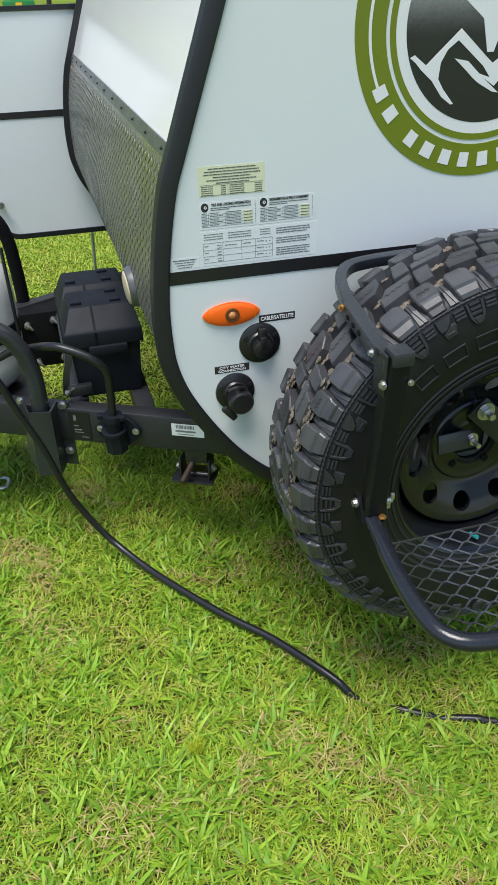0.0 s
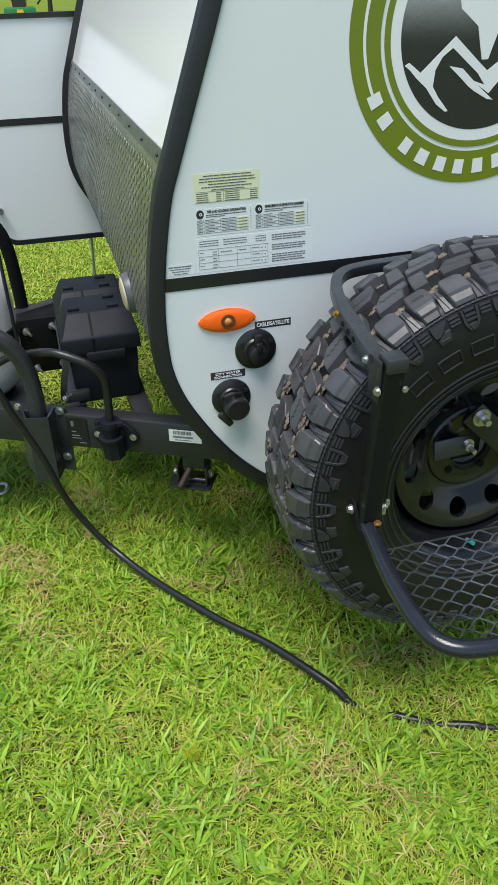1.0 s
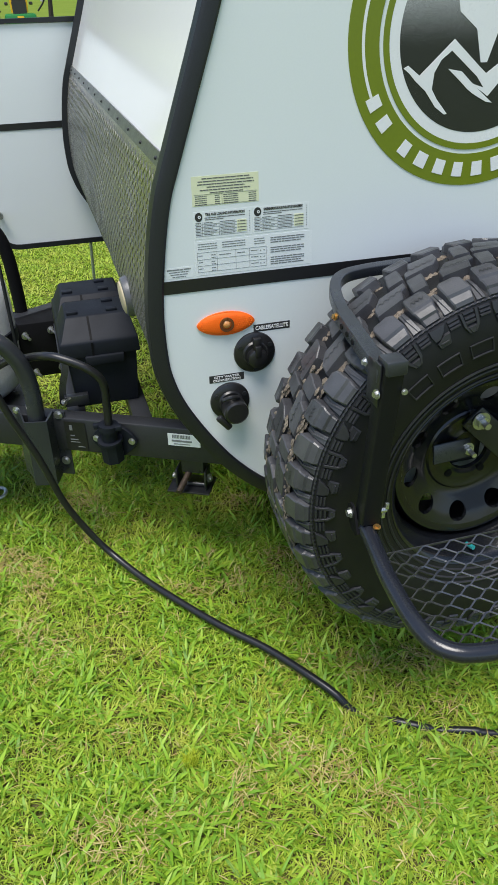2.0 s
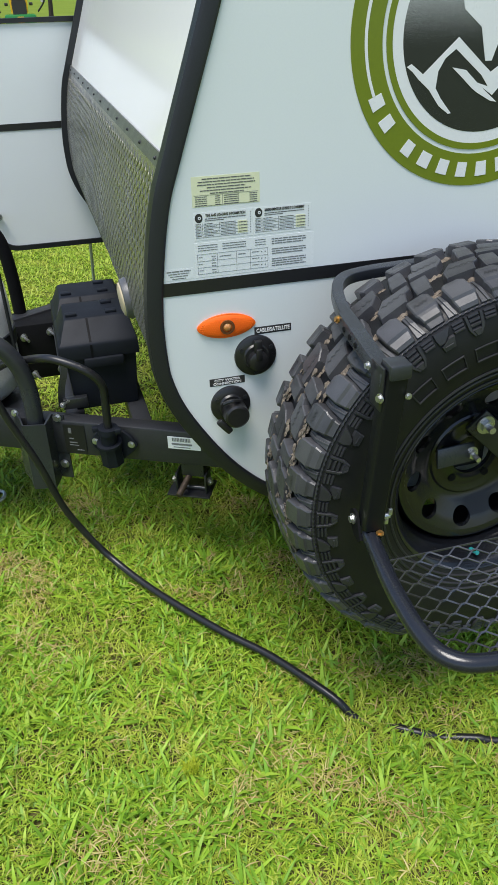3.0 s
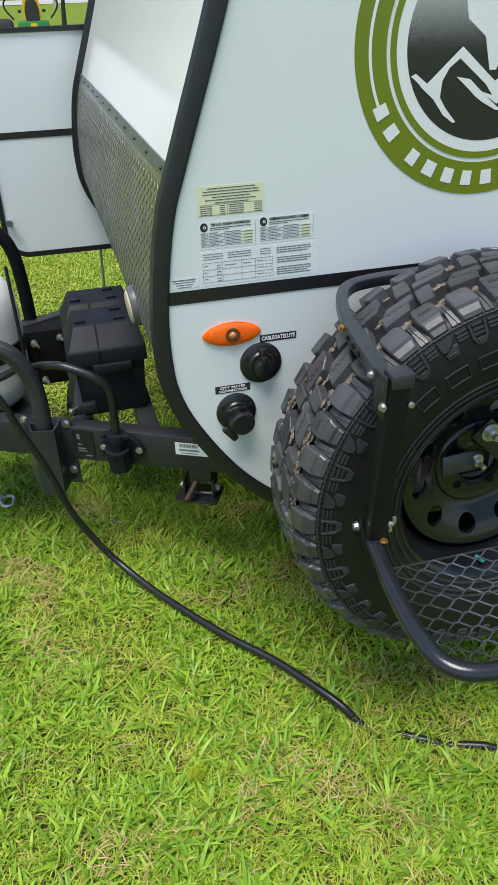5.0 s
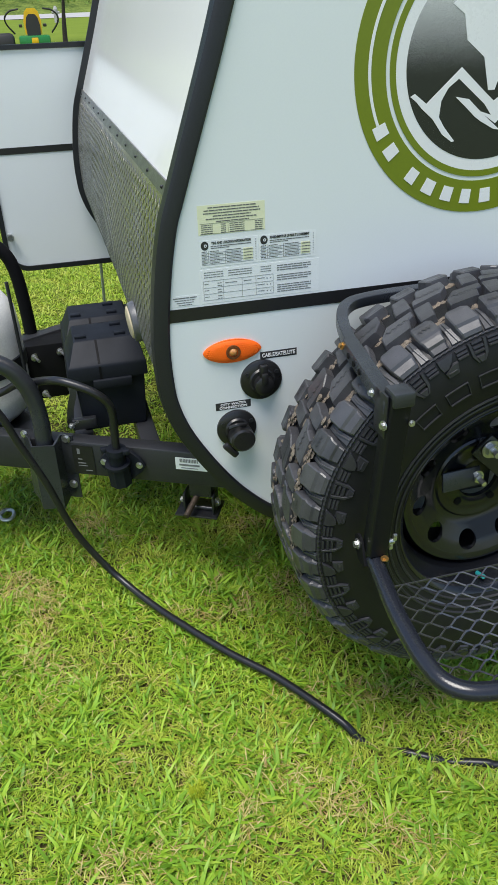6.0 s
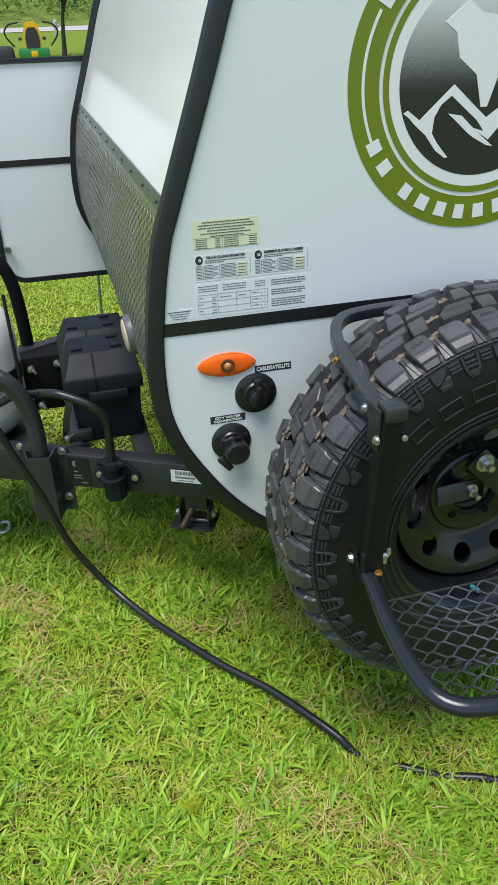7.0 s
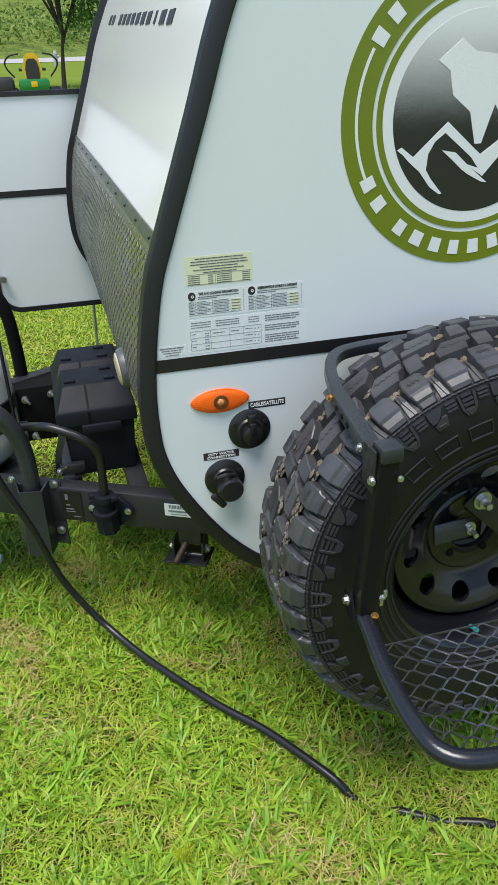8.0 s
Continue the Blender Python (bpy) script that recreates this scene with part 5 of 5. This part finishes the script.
rod(cup, mh @ Vector((0, -0.030, 0.012)), mh @ Vector((0, -0.031, 0.020)), 0.033, 24)
part("cup", cup, PLASTIC, holder)
plug = bmesh.new()
rod(plug, mh @ Vector((0, -0.030, 0.015)), mh @ Vector((0.002, -0.034, 0.052)), 0.0215, 20)
rod(plug, mh @ Vector((0.002, -0.034, 0.050)), mh @ Vector((0.003, -0.034, 0.066)), 0.026, 20)
box(plug, mh @ Vector((-0.028, -0.036, 0.059)), (0.022, 0.016, 0.014), 0.003)
box(plug, mh @ Vector((0.030, -0.036, 0.059)), (0.018, 0.016, 0.014), 0.003)
part("plug", plug, PLASTIC, holder)
for s in (-1, 1):
    hex_bolt(mh @ Vector((s * 0.050, -0.006, 0.002)), mh.to_3x3() @ Vector((0, -1, 0)), 0.0065, 0.004, fl)
p0 = mh @ Vector((0.003, -0.034, 0.060))
lead = tube([p0, p0 + Vector((0.002, -0.002, 0.06)), (0.141, 0.455, 0.600), (0.107, 0.455, 0.644), (0.045, 0.48, 0.670), (0.005, 0.52, 0.663), (-0.039, 0.62, 0.620), (-0.086, 0.69, 0.588), (-0.16, 0.72, 0.55), (-0.40, 0.72, 0.50)], 0.0105, 7, 14)
part("lead", lead, CABLE, holder, "black corrugated trailer lead")

# stabiliser foot folded up under the beam
foot = thing("stabiliser_foot", (0.37, 0.44, 0.25), "black folding stabiliser foot with a base plate under the drawbar", "stabiliser")
fm = beam_pose(0.330, 0.02, 0.010)
part("base_plate", boxed((0, 0.01, 0.252), (0.118, 0.088, 0.006), 0.002, fm), STEEL_BLACK, foot)
part("hanger", boxed((0.01, 0.015, 0.325), (0.062, 0.05, 0.045), 0.003, fm), STEEL_BLACK, foot)
for s in (-0.034, 0.046):
    part("ear", boxed((s, 0.005, 0.282), (0.006, 0.05, 0.062), 0.002, fm), STEEL_BLACK, foot)
    hex_bolt(fm @ Vector((s + (0.004 if s > 0 else -0.004), 0.0, 0.285)), fm.to_3x3() @ Vector((1 if s > 0 else -1, -0.5, 0)), 0.009, 0.008, foot, "bolt", 0.005)
part("screw_bar", rod(bmesh.new(), fm @ Vector((0.005, 0.03, 0.315)), fm @ Vector((-0.016, -0.062, 0.272)), 0.0085), mat("rusty_bar", (0.10, 0.07, 0.05), 0.6, 0.5, other=(0.03, 0.025, 0.02), scale=40), foot, "rusty crank bar")
part("hinge_rod", rod(bmesh.new(), fm @ Vector((-0.03, 0.0, 0.262)), fm @ Vector((0.045, 0.0, 0.262)), 0.006), STEEL_BLACK, foot)


def battery_box(y0, label, drop=0.0):
    """A moulded battery box: tapered tub, rim and a bevelled lid with a strap groove."""
    b = thing("battery_box", (0.157, y0 + 0.10, 0.438), label, "battery box", "battery boxes on the drawbar")
    x0, x1, dy = 0.049, 0.263, 0.205

    def loft(levels, material, name, bev=0.006):
        bm = bmesh.new()
        rings = [[bm.verts.new(v) for v in ((a, c, z - drop), (bb, c, z - drop), (bb, d, z - drop), (a, d, z - drop))] for a, bb, c, d, z in levels]
        for p, q in zip(rings, rings[1:]):
            for k in range(4):
                bm.faces.new((p[k], p[(k + 1) % 4], q[(k + 1) % 4], q[k]))
        bm.faces.new(rings[0][::-1])
        bm.faces.new(rings[-1])
        bmesh.ops.bevel(bm, geom=list(bm.edges), offset=bev, segments=2, profile=0.6, affect="EDGES")
        return part(name, bm, material, b)

    loft([(x0 + 0.026, x1 - 0.016, y0 + 0.020, y0 + dy - 0.02, 0.438), (x0 + 0.016, x1 - 0.008, y0 + 0.012, y0 + dy - 0.01, 0.605)], PLASTIC, "tub", 0.008)
    lid = loft([(x0, x1, y0, y0 + dy, 0.594), (x0 + 0.003, x1 - 0.002, y0 + 0.002, y0 + dy, 0.634), (x0 + 0.010, x1 - 0.004, y0 + 0.007, y0 + dy - 0.006, 0.641), (x0 + 0.030, x1 - 0.016, y0 + 0.050, y0 + dy - 0.03, 0.690), (x0 + 0.034, x1 - 0.018, y0 + 0.056, y0 + dy - 0.034, 0.692)], PLASTIC, "lid", 0.004)
    gz = Matrix.Translation((0, 0, -drop))
    part("strap_groove", boxed((x0 + 0.088, y0 + 0.028, 0.6650), (0.006, 0.066, 0.0016), 0, gz @ Matrix.Translation((x0 + 0.088, y0 + 0.028, 0.6650)) @ pose(0, 0, 0, 48.6, 0, 0) @ Matrix.Translation((-x0 - 0.088, -y0 - 0.028, -0.6650))), MATT_BLACK, lid)
    part("rim_groove", boxed((x0 + 0.088, y0 + 0.0003, 0.615), (0.006, 0.003, 0.038), 0, gz), MATT_BLACK, lid)
    part("handle", boxed((x0 + 0.117, y0 + 0.002, 0.584), (0.104, 0.022, 0.026), 0.004, gz), PLASTIC, b)
    for x, y in ((x0 + 0.05, 0.075), (x0 + 0.155, 0.072), (x0 + 0.15, 0.145)):
        part("vent_cap", boxed((x, y0 + y, 0.6955), (0.030, 0.018, 0.008), 0.002, gz), PLASTIC, lid)
    return b


battery_box(0.630, "black plastic battery box with a stepped lid")
battery_box(0.845, "second black plastic battery box, nearer the open door", 0.015)
strap = thing("hold_down_bracket", (0.045, 0.62, 0.465), "bent black hold-down strap beside the battery box", "strap")
part("strap", sweep(bmesh.new(), spline([(0.060, 0.64, 0.615), (0.058, 0.632, 0.57), (0.046, 0.628, 0.530), (0.040, 0.628, 0.495), (0.038, 0.630, 0.468)], 5), [(-0.009, -0.002), (0.009, -0.002), (0.009, 0.002), (-0.009, 0.002)], up=(0, 1, 0)), STEEL_BLACK, strap)
part("foot_angle", boxed((0.075, 0.62, 0.480), (0.065, 0.02, 0.030), 0.002), STEEL_BLACK, strap)
hex_bolt((0.040, 0.60, 0.486), (0.5, -0.6, 0.6), 0.006, 0.005, strap, "bolt", 0.03)

# round lamp on the stone guard
LAMP_RING = mat("grey_lamp_ring", (0.10, 0.105, 0.115), 0.38, other=(0.07, 0.074, 0.08), scale=20, fine=300, bump=0.05)
p, n = at_height(0.832)
lamp = thing("round_marker", (p.x, 0.44, p.z), "round beige lamp in a dark grey ring on the stone guard", "lamp")
ml = Matrix.Translation(Vector((p.x, 0.400, p.z)) + n * 0.002) @ (n + Vector((0, -0.03, 0))).normalized().to_track_quat("-Y", "Z").to_matrix().to_4x4()
part("housing", lathe(bmesh.new(), [(0.001, 0.016), (0.036, 0.016), (0.043, 0.013), (0.047, 0.003), (0.047, -0.002), (0.001, -0.002)], 40, ml), LAMP_RING, lamp)
part("lens", lathe(bmesh.new(), [(0.001, 0.022), (0.026, 0.021), (0.036, 0.018), (0.039, 0.014)], 40, ml), BEIGE, lamp, "beige lens")

# gas bottle
tank = thing("gas_bottle", (-0.215, 0.90, 0.40), "white gas bottle with a black strap on the drawbar", "gas bottle")
prof = [(0.001, 0.405), (0.10, 0.405), (0.12, 0.42), (0.150, 0.45), (0.155, 0.50), (0.155, 0.68), (0.150, 0.735), (0.125, 0.775), (0.08, 0.80), (0.001, 0.81)]
bm = bmesh.new()
rings = []
for k in range(48):
    a = 2 * math.pi * k / 48
    rings.append([bm.verts.new((-0.215 + r * math.cos(a), 0.90 + r * math.sin(a), z)) for r, z in prof])
for k in range(48):
    a, b = rings[k], rings[(k + 1) % 48]
    for j in range(len(prof) - 1):
        bm.faces.new((a[j], b[j], b[j + 1], a[j + 1]))
part("body", bm, TANK, tank, smooth=60)
bm = bmesh.new()
for k in range(48):
    a, b = 2 * math.pi * k / 48, 2 * math.pi * (k + 1) / 48
    vs = [bm.verts.new((-0.215 + r * math.cos(t), 0.90 + r * math.sin(t), z)) for t in (a, b) for r, z in ((0.1555, 0.57), (0.159, 0.572), (0.159, 0.612), (0.1555, 0.614))]
    for j in range(3):
        bm.faces.new((vs[j], vs[j + 1], vs[j + 5], vs[j + 4]))
part("strap", bm, BLACK_TRIM, tank, "black strap")
part("rack_rod", rod(bmesh.new(), (-0.062, 0.80, 0.42), (-0.068, 0.82, 0.83), 0.005), BLACK_TRIM, tank)
part("tray", boxed((-0.22, 0.93, 0.395), (0.34, 0.42, 0.018), 0.003), STEEL_BLACK, tank)

# power cable: down from the drawbar and away through the grass
cable = thing("power_cable", (0.3, 0.1, 0.0), "thick black power cable hanging down and lying in the grass", "cable")
run = [(-0.45, 0.52, 0.72), (-0.25, 0.48, 0.70), (-0.16, 0.46, 0.68), (-0.118, 0.455, 0.620), (-0.090, 0.455, 0.536), (-0.044, 0.455, 0.410), (-0.003, 0.460, 0.262), (0.045, 0.460, 0.155), (0.098, 0.440, 0.078), (0.169, 0.345, 0.048),
       (0.243, 0.236, 0.042), (0.335, 0.108, 0.040), (0.423, 0.001, 0.040), (0.498, -0.116, 0.040), (0.535, -0.168, 0.030), (0.560, -0.198, 0.006), (0.602, -0.234, -0.010), (0.640, -0.262, 0.010), (0.672, -0.284, 0.012), (0.698, -0.298, 0.009), (0.73, -0.312, 0.004), (0.76, -0.325, 0.010), (0.80, -0.342, 0.013), (0.833, -0.356, 0.010), (1.05, -0.43, 0.010), (1.5, -0.55, 0.01)]
part("jacket", tube(run, 0.0094, 8, 14), CABLE, cable)

ring = thing("iron_ring", (-0.21, 0.914, 0.0), "small rusty iron ring lying in the grass", "ring")
bm = bmesh.new()
sweep(bm, [(-0.215 + 0.022 * math.cos(2 * math.pi * k / 20), 0.914 + 0.03 * math.sin(2 * math.pi * k / 20), 0.034) for k in range(21)], round_section(0.006, 8))
part("loop", bm, ZINC, ring)


# ---- far lawn: mower, tree, road, bank and wood ----
def mower():
    z0 = ground_z(0.35, 15.0)
    mo = thing("ride_on_mower", (0.33, 15.0, z0), "green ride-on mower with a yellow seat on the lawn", "mower")
    part("body", boxed((0.36, 15.1, z0 + 0.62), (0.56, 0.5, 0.20), 0.04), MOWER_GREEN, mo, "green rear cowl")
    part("badge_plate", boxed((0.36, 14.845, z0 + 0.64), (0.12, 0.01, 0.10), 0.01), SEAT_YELLOW, mo)
    part("engine", boxed((0.36, 15.1, z0 + 0.42), (0.62, 0.5, 0.24), 0.05), DARK_SEAT, mo)
    shell = bmesh.new()
    out = [(0.21, z0 + 0.74), (0.20, z0 + 0.95), (0.235, z0 + 1.10), (0.29, z0 + 1.16), (0.43, z0 + 1.16), (0.485, z0 + 1.10), (0.52, z0 + 0.95), (0.51, z0 + 0.74)]
    part("seat_shell", slab(shell, out, 15.02, 15.12), SEAT_YELLOW, mo, "yellow seat back")
    pad = [(0.36 + (x - 0.36) * 0.80, z0 + 0.72 + (z - z0 - 0.74) * 0.82) for x, z in out]
    part("seat_pad", slab(bmesh.new(), pad, 14.98, 15.03), DARK_SEAT, mo, "dark seat pad")
    for x in (-0.05, 0.74):
        rear = part("rear_wheel", lathe(bmesh.new(), [(0.05, 0.10), (0.24, 0.12), (0.29, 0.09), (0.29, -0.09), (0.24, -0.12), (0.05, -0.10)], 32, pose(x, 15.1, z0 + 0.29, 0, 0, 90), True), RUBBER, mo)
        part("hub", rod(bmesh.new(), (x - 0.11, 15.1, z0 + 0.29), (x + 0.11, 15.1, z0 + 0.29), 0.10), SEAT_YELLOW, rear)
    part("grass_chute", boxed((-0.20, 15.2, z0 + 0.60), (0.40, 0.5, 0.34), 0.08), DARK_SEAT, mo)
    for s in (-1, 1):
        x = 0.36 + s * 0.36
        part("control_lever", tube([(x - s * 0.02, 15.4, z0 + 0.75), (x + s * 0.10, 15.35, z0 + 0.90), (x + s * 0.12, 15.3, z0 + 1.02), (x + s * 0.02, 15.25, z0 + 1.12), (x - s * 0.14, 15.2, z0 + 1.15)], 0.016, 5, 8), DARK_SEAT, mo)
        part("arm_rest", boxed((0.36 + s * 0.22, 15.25, z0 + 0.88), (0.06, 0.3, 0.05), 0.01), DARK_SEAT, mo)


mower()


def leaf_cloud(name, material, centres, per, spread_by, size, parent, seed, label=""):
    """Many small folded leaves round a number of centres, in one mesh."""
    rr = np.random.default_rng(seed)
    c = np.repeat(np.array(centres, float), per, axis=0)
    sp = np.array(spread_by, float)
    p = c + rr.normal(0, 1, c.shape) * sp
    n = len(p)
    d = rr.normal(0, 1, (n, 3))
    d /= np.linalg.norm(d, axis=1)[:, None]
    s = np.cross(d, rr.normal(0, 1, (n, 3)))
    s /= np.linalg.norm(s, axis=1)[:, None]
    L = size * rr.uniform(0.6, 1.3, n)[:, None]
    v = np.stack([p - d * L, p + s * L * 0.45, p + d * L, p - s * L * 0.45], 1).reshape(-1, 3)
    f = np.arange(n)[:, None] * 4 + np.arange(4)
    me = bpy.data.meshes.new(name)
    me.from_pydata(v.tolist(), [], f.tolist())
    me.materials.append(material)
    return me


def tree(x, y, h, seed, lean=0.0, crown_r=2.2, low=1.3, leaf=0.075, per=60, n=120):
    z0 = ground_z(x, y)
    rr = random.Random(seed)
    t = thing("tree", (x, y, z0), "young broad-leaved tree with a forked trunk on the lawn", "tree", "trees on the far lawn")
    trunk = bmesh.new()
    limbs, tips = [], []
    top = Vector((x + lean, y, z0 + low))
    limbs.append(([Vector((x, y, z0 - 0.1)), Vector((x + lean * 0.4, y, z0 + low * 0.5)), top], 0.075))
    for k in range(9):
        a = 2 * math.pi * k / 9 + rr.uniform(-0.3, 0.3)
        out = crown_r * rr.uniform(0.45, 0.95)
        end = top + Vector((out * math.cos(a), out * math.sin(a), (h - low) * rr.uniform(0.25, 0.95)))
        mid = top.lerp(end, 0.5) + Vector((0, 0, 0.25))
        limbs.append(([top - Vector((0, 0, rr.uniform(0, 0.35))), mid, end], 0.036))
        tips += [mid, end, top.lerp(end, 0.75)]
        for j in range(3):
            e2 = mid + Vector((rr.uniform(-1, 1), rr.uniform(-1, 1), rr.uniform(-0.5, 0.8))) * crown_r * 0.4
            limbs.append(([mid, mid.lerp(e2, 0.5) + Vector((0, 0, 0.08)), e2], 0.022))
            tips.append(e2)
    for pts, r in limbs:
        line = spline(pts, 5)
        rings = []
        for i, p in enumerate(line):
            d = (line[min(i + 1, len(line) - 1)] - line[max(i - 1, 0)]).normalized()
            s = d.orthogonal().normalized()
            u = d.cross(s)
            rad = r * (1 - 0.65 * i / (len(line) - 1))
            rings.append([trunk.verts.new(p + (s * math.cos(q) + u * math.sin(q)) * rad) for q in [2 * math.pi * k / 8 for k in range(8)]])
        for a, b in zip(rings, rings[1:]):
            for k in range(8):
                trunk.faces.new((a[k], a[(k + 1) % 8], b[(k + 1) % 8], b[k]))
    part("trunk", trunk, BARK, t)
    cs = [tuple(rr.choice(tips) + Vector((rr.gauss(0, 1), rr.gauss(0, 1), rr.gauss(0, 0.8))) * crown_r * 0.22) for _ in range(n)]
    part("crown", leaf_cloud("crown", LEAVES, cs, per, (0.22, 0.22, 0.16), leaf, t, seed), LEAVES, t)


tree(1.25, 22.0, 6.0, 3, 0.15, 2.3, 1.5)
tree(-1.6, 19.0, 6.5, 4, -0.1, 1.5, 0.8, 0.06, 70, 150)


def strip(name, y0, y1, material, label, lift=0.02):
    bm = bmesh.new()
    xs = [-60 + 3 * k for k in range(41)]
    a = [bm.verts.new((x, y0, ground_z(x, y0) + lift)) for x in xs]
    b = [bm.verts.new((x, y1, ground_z(x, y1) + lift)) for x in xs]
    for k in range(40):
        bm.faces.new((a[k], a[k + 1], b[k + 1], b[k]))
    return single(name, bm, material, label, "road", kind="structure")


strip("road", 40.0, 45.0, ROAD, "pale road beyond the lawn")


def bank():
    """The bushy slope and the wood beyond the road."""
    rr = random.Random(12)
    low = [(rr.uniform(-14, 18), rr.uniform(49, 60), 1.6 + rr.uniform(0, 2.2)) for _ in range(700)]
    me = leaf_cloud("bushes", HEDGE, low, 26, (0.8, 0.8, 0.5), 0.16, None, 5)
    tagged(part("bushes", me, HEDGE, None), "sunlit bushes on the bank beyond the road", "bushes", kind="stuff")
    high = [(rr.uniform(-22, 26), rr.uniform(66, 76), 2.5 + rr.uniform(0, 11)) for _ in range(900)]
    me = leaf_cloud("far_wood", LEAVES, high, 26, (1.3, 1.3, 1.0), 0.34, None, 6)
    tagged(part("far_wood", me, LEAVES, None), "dark green wood behind the bank", "wood", kind="stuff")


bank()


def slope():
    """The overgrown hillside behind the road, as uneven ground."""
    bm = bmesh.new()
    rows = [[bm.verts.new((-60 + 3.0 * i, y, ground_z(0, y) - 0.1 + h + 0.5 * h ** 0.5 * noise.noise((i * 0.5, y * 0.2, 4.0)))) for i in range(41)] for y, h in ((46.5, 0.0), (52, 1.2), (58, 2.6), (64, 4.2), (70, 7.5), (80, 13.0), (95, 18.0))]
    for a, b in zip(rows, rows[1:]):
        for k in range(40):
            bm.faces.new((a[k], a[k + 1], b[k + 1], b[k]))
    single("hillside", bm, mat("scrub", (0.16, 0.21, 0.045), 0.95, other=(0.05, 0.085, 0.02), scale=0.9, amount=0.7, fine=6, bump=0.6, spec=0.1), "overgrown green hillside beyond the road", "hillside", kind="structure", smooth=180)


slope()
hyd = thing("hydrant", (1.75, 36.0, ground_z(1.75, 36)), "pale post by the far road", "post")
zz = ground_z(1.75, 36)
part("barrel", rod(rod(bmesh.new(), (1.75, 36, zz), (1.75, 36, zz + 0.5), 0.09), (1.75, 36, zz + 0.5), (1.75, 36, zz + 0.62), 0.09, 16, 0.04), ROAD, hyd)
part("outlet", rod(bmesh.new(), (1.59, 36, zz + 0.38), (1.91, 36, zz + 0.38), 0.05), ROAD, hyd)


# ---- lawn ----
def dryness(x, y):
    return np.array([0.8 * noise.noise((a * 4.5, b * 4.5, 21.0)) + 0.6 * noise.noise((a * 13, b * 13, 3.0)) for a, b in zip(x, y)])


def open_lawn(x, y, rng):
    """Thinner where the turf is dry."""
    return rng.uniform(0, 1, len(x)) < np.clip(0.98 - 0.5 * np.maximum(dryness(x, y) - 0.15, 0), 0.5, 1)


def dry_spots(x, y, rng):
    return rng.uniform(0, 1, len(x)) < np.clip(2.8 * (dryness(x, y) - 0.16), 0.05, 1)


def lush(x, y, rng):
    """Broad blades gather in patches of their own."""
    f = np.array([noise.noise((a * 5.5, b * 5.5, 7.0)) + 0.5 * noise.noise((a * 15, b * 15, 9.0)) for a, b in zip(x, y)])
    return rng.uniform(0, 1, len(x)) < np.clip(0.42 + 1.5 * f - 0.6 * np.maximum(dryness(x, y), 0), 0.06, 1)


NEAR_X, NEAR_Y = (-0.8, 1.35), (-1.0, 1.3)
blades("grass", GRASS, 140000, NEAR_X, NEAR_Y, 0.034, 0.0034, 0.80, "short bright green lawn grass", 1, keep=open_lawn)
blades("grass", BROAD, 76000, NEAR_X, NEAR_Y, 0.046, 0.0066, 0.88, "broad-bladed grass in the lawn", 2, keep=lush, curl=0.45)
blades("grass", BROAD, 9000, NEAR_X, NEAR_Y, 0.064, 0.0086, 0.98, "broad-bladed tufts in the lawn", 6, clumps=420, curl=0.5)
blades("grass", STRAW, 60000, NEAR_X, NEAR_Y, 0.036, 0.0026, 1.15, "dry straw-coloured grass blades", 3, lift=0.017, keep=dry_spots)
blades("grass", GRASS, 165000, (-1.4, 2.2), (1.3, 6.5), 0.034, 0.0070, 0.95, "short bright green lawn grass", 4)
blades("grass", GRASS, 50000, (-2.5, 4.0), (6.5, 24.0), 0.08, 0.022, 0.8, "short bright green lawn grass", 5)


blades("grass", leaf_mat("feathery_weed", [(0.42, 0.50, 0.03), (0.52, 0.58, 0.05), (0.34, 0.46, 0.03)], glow=0.35), 190, (0.164, 0.192), (-0.255, -0.226), 0.026, 0.0018, 0.35, "feathery yellow-green weed tuft in the lawn", 9, lift=0.022)


def round_about(x, y, rng):
    return (x < -1.4) | (x > 2.2) | (y < -1.0) | ((y < 1.3) & ((x < -0.8) | (x > 1.35)))


blades("grass", GRASS, 80000, (-4.0, 5.5), (-4.5, 6.5), 0.060, 0.016, 0.95, "short bright green lawn grass", 8, keep=round_about)
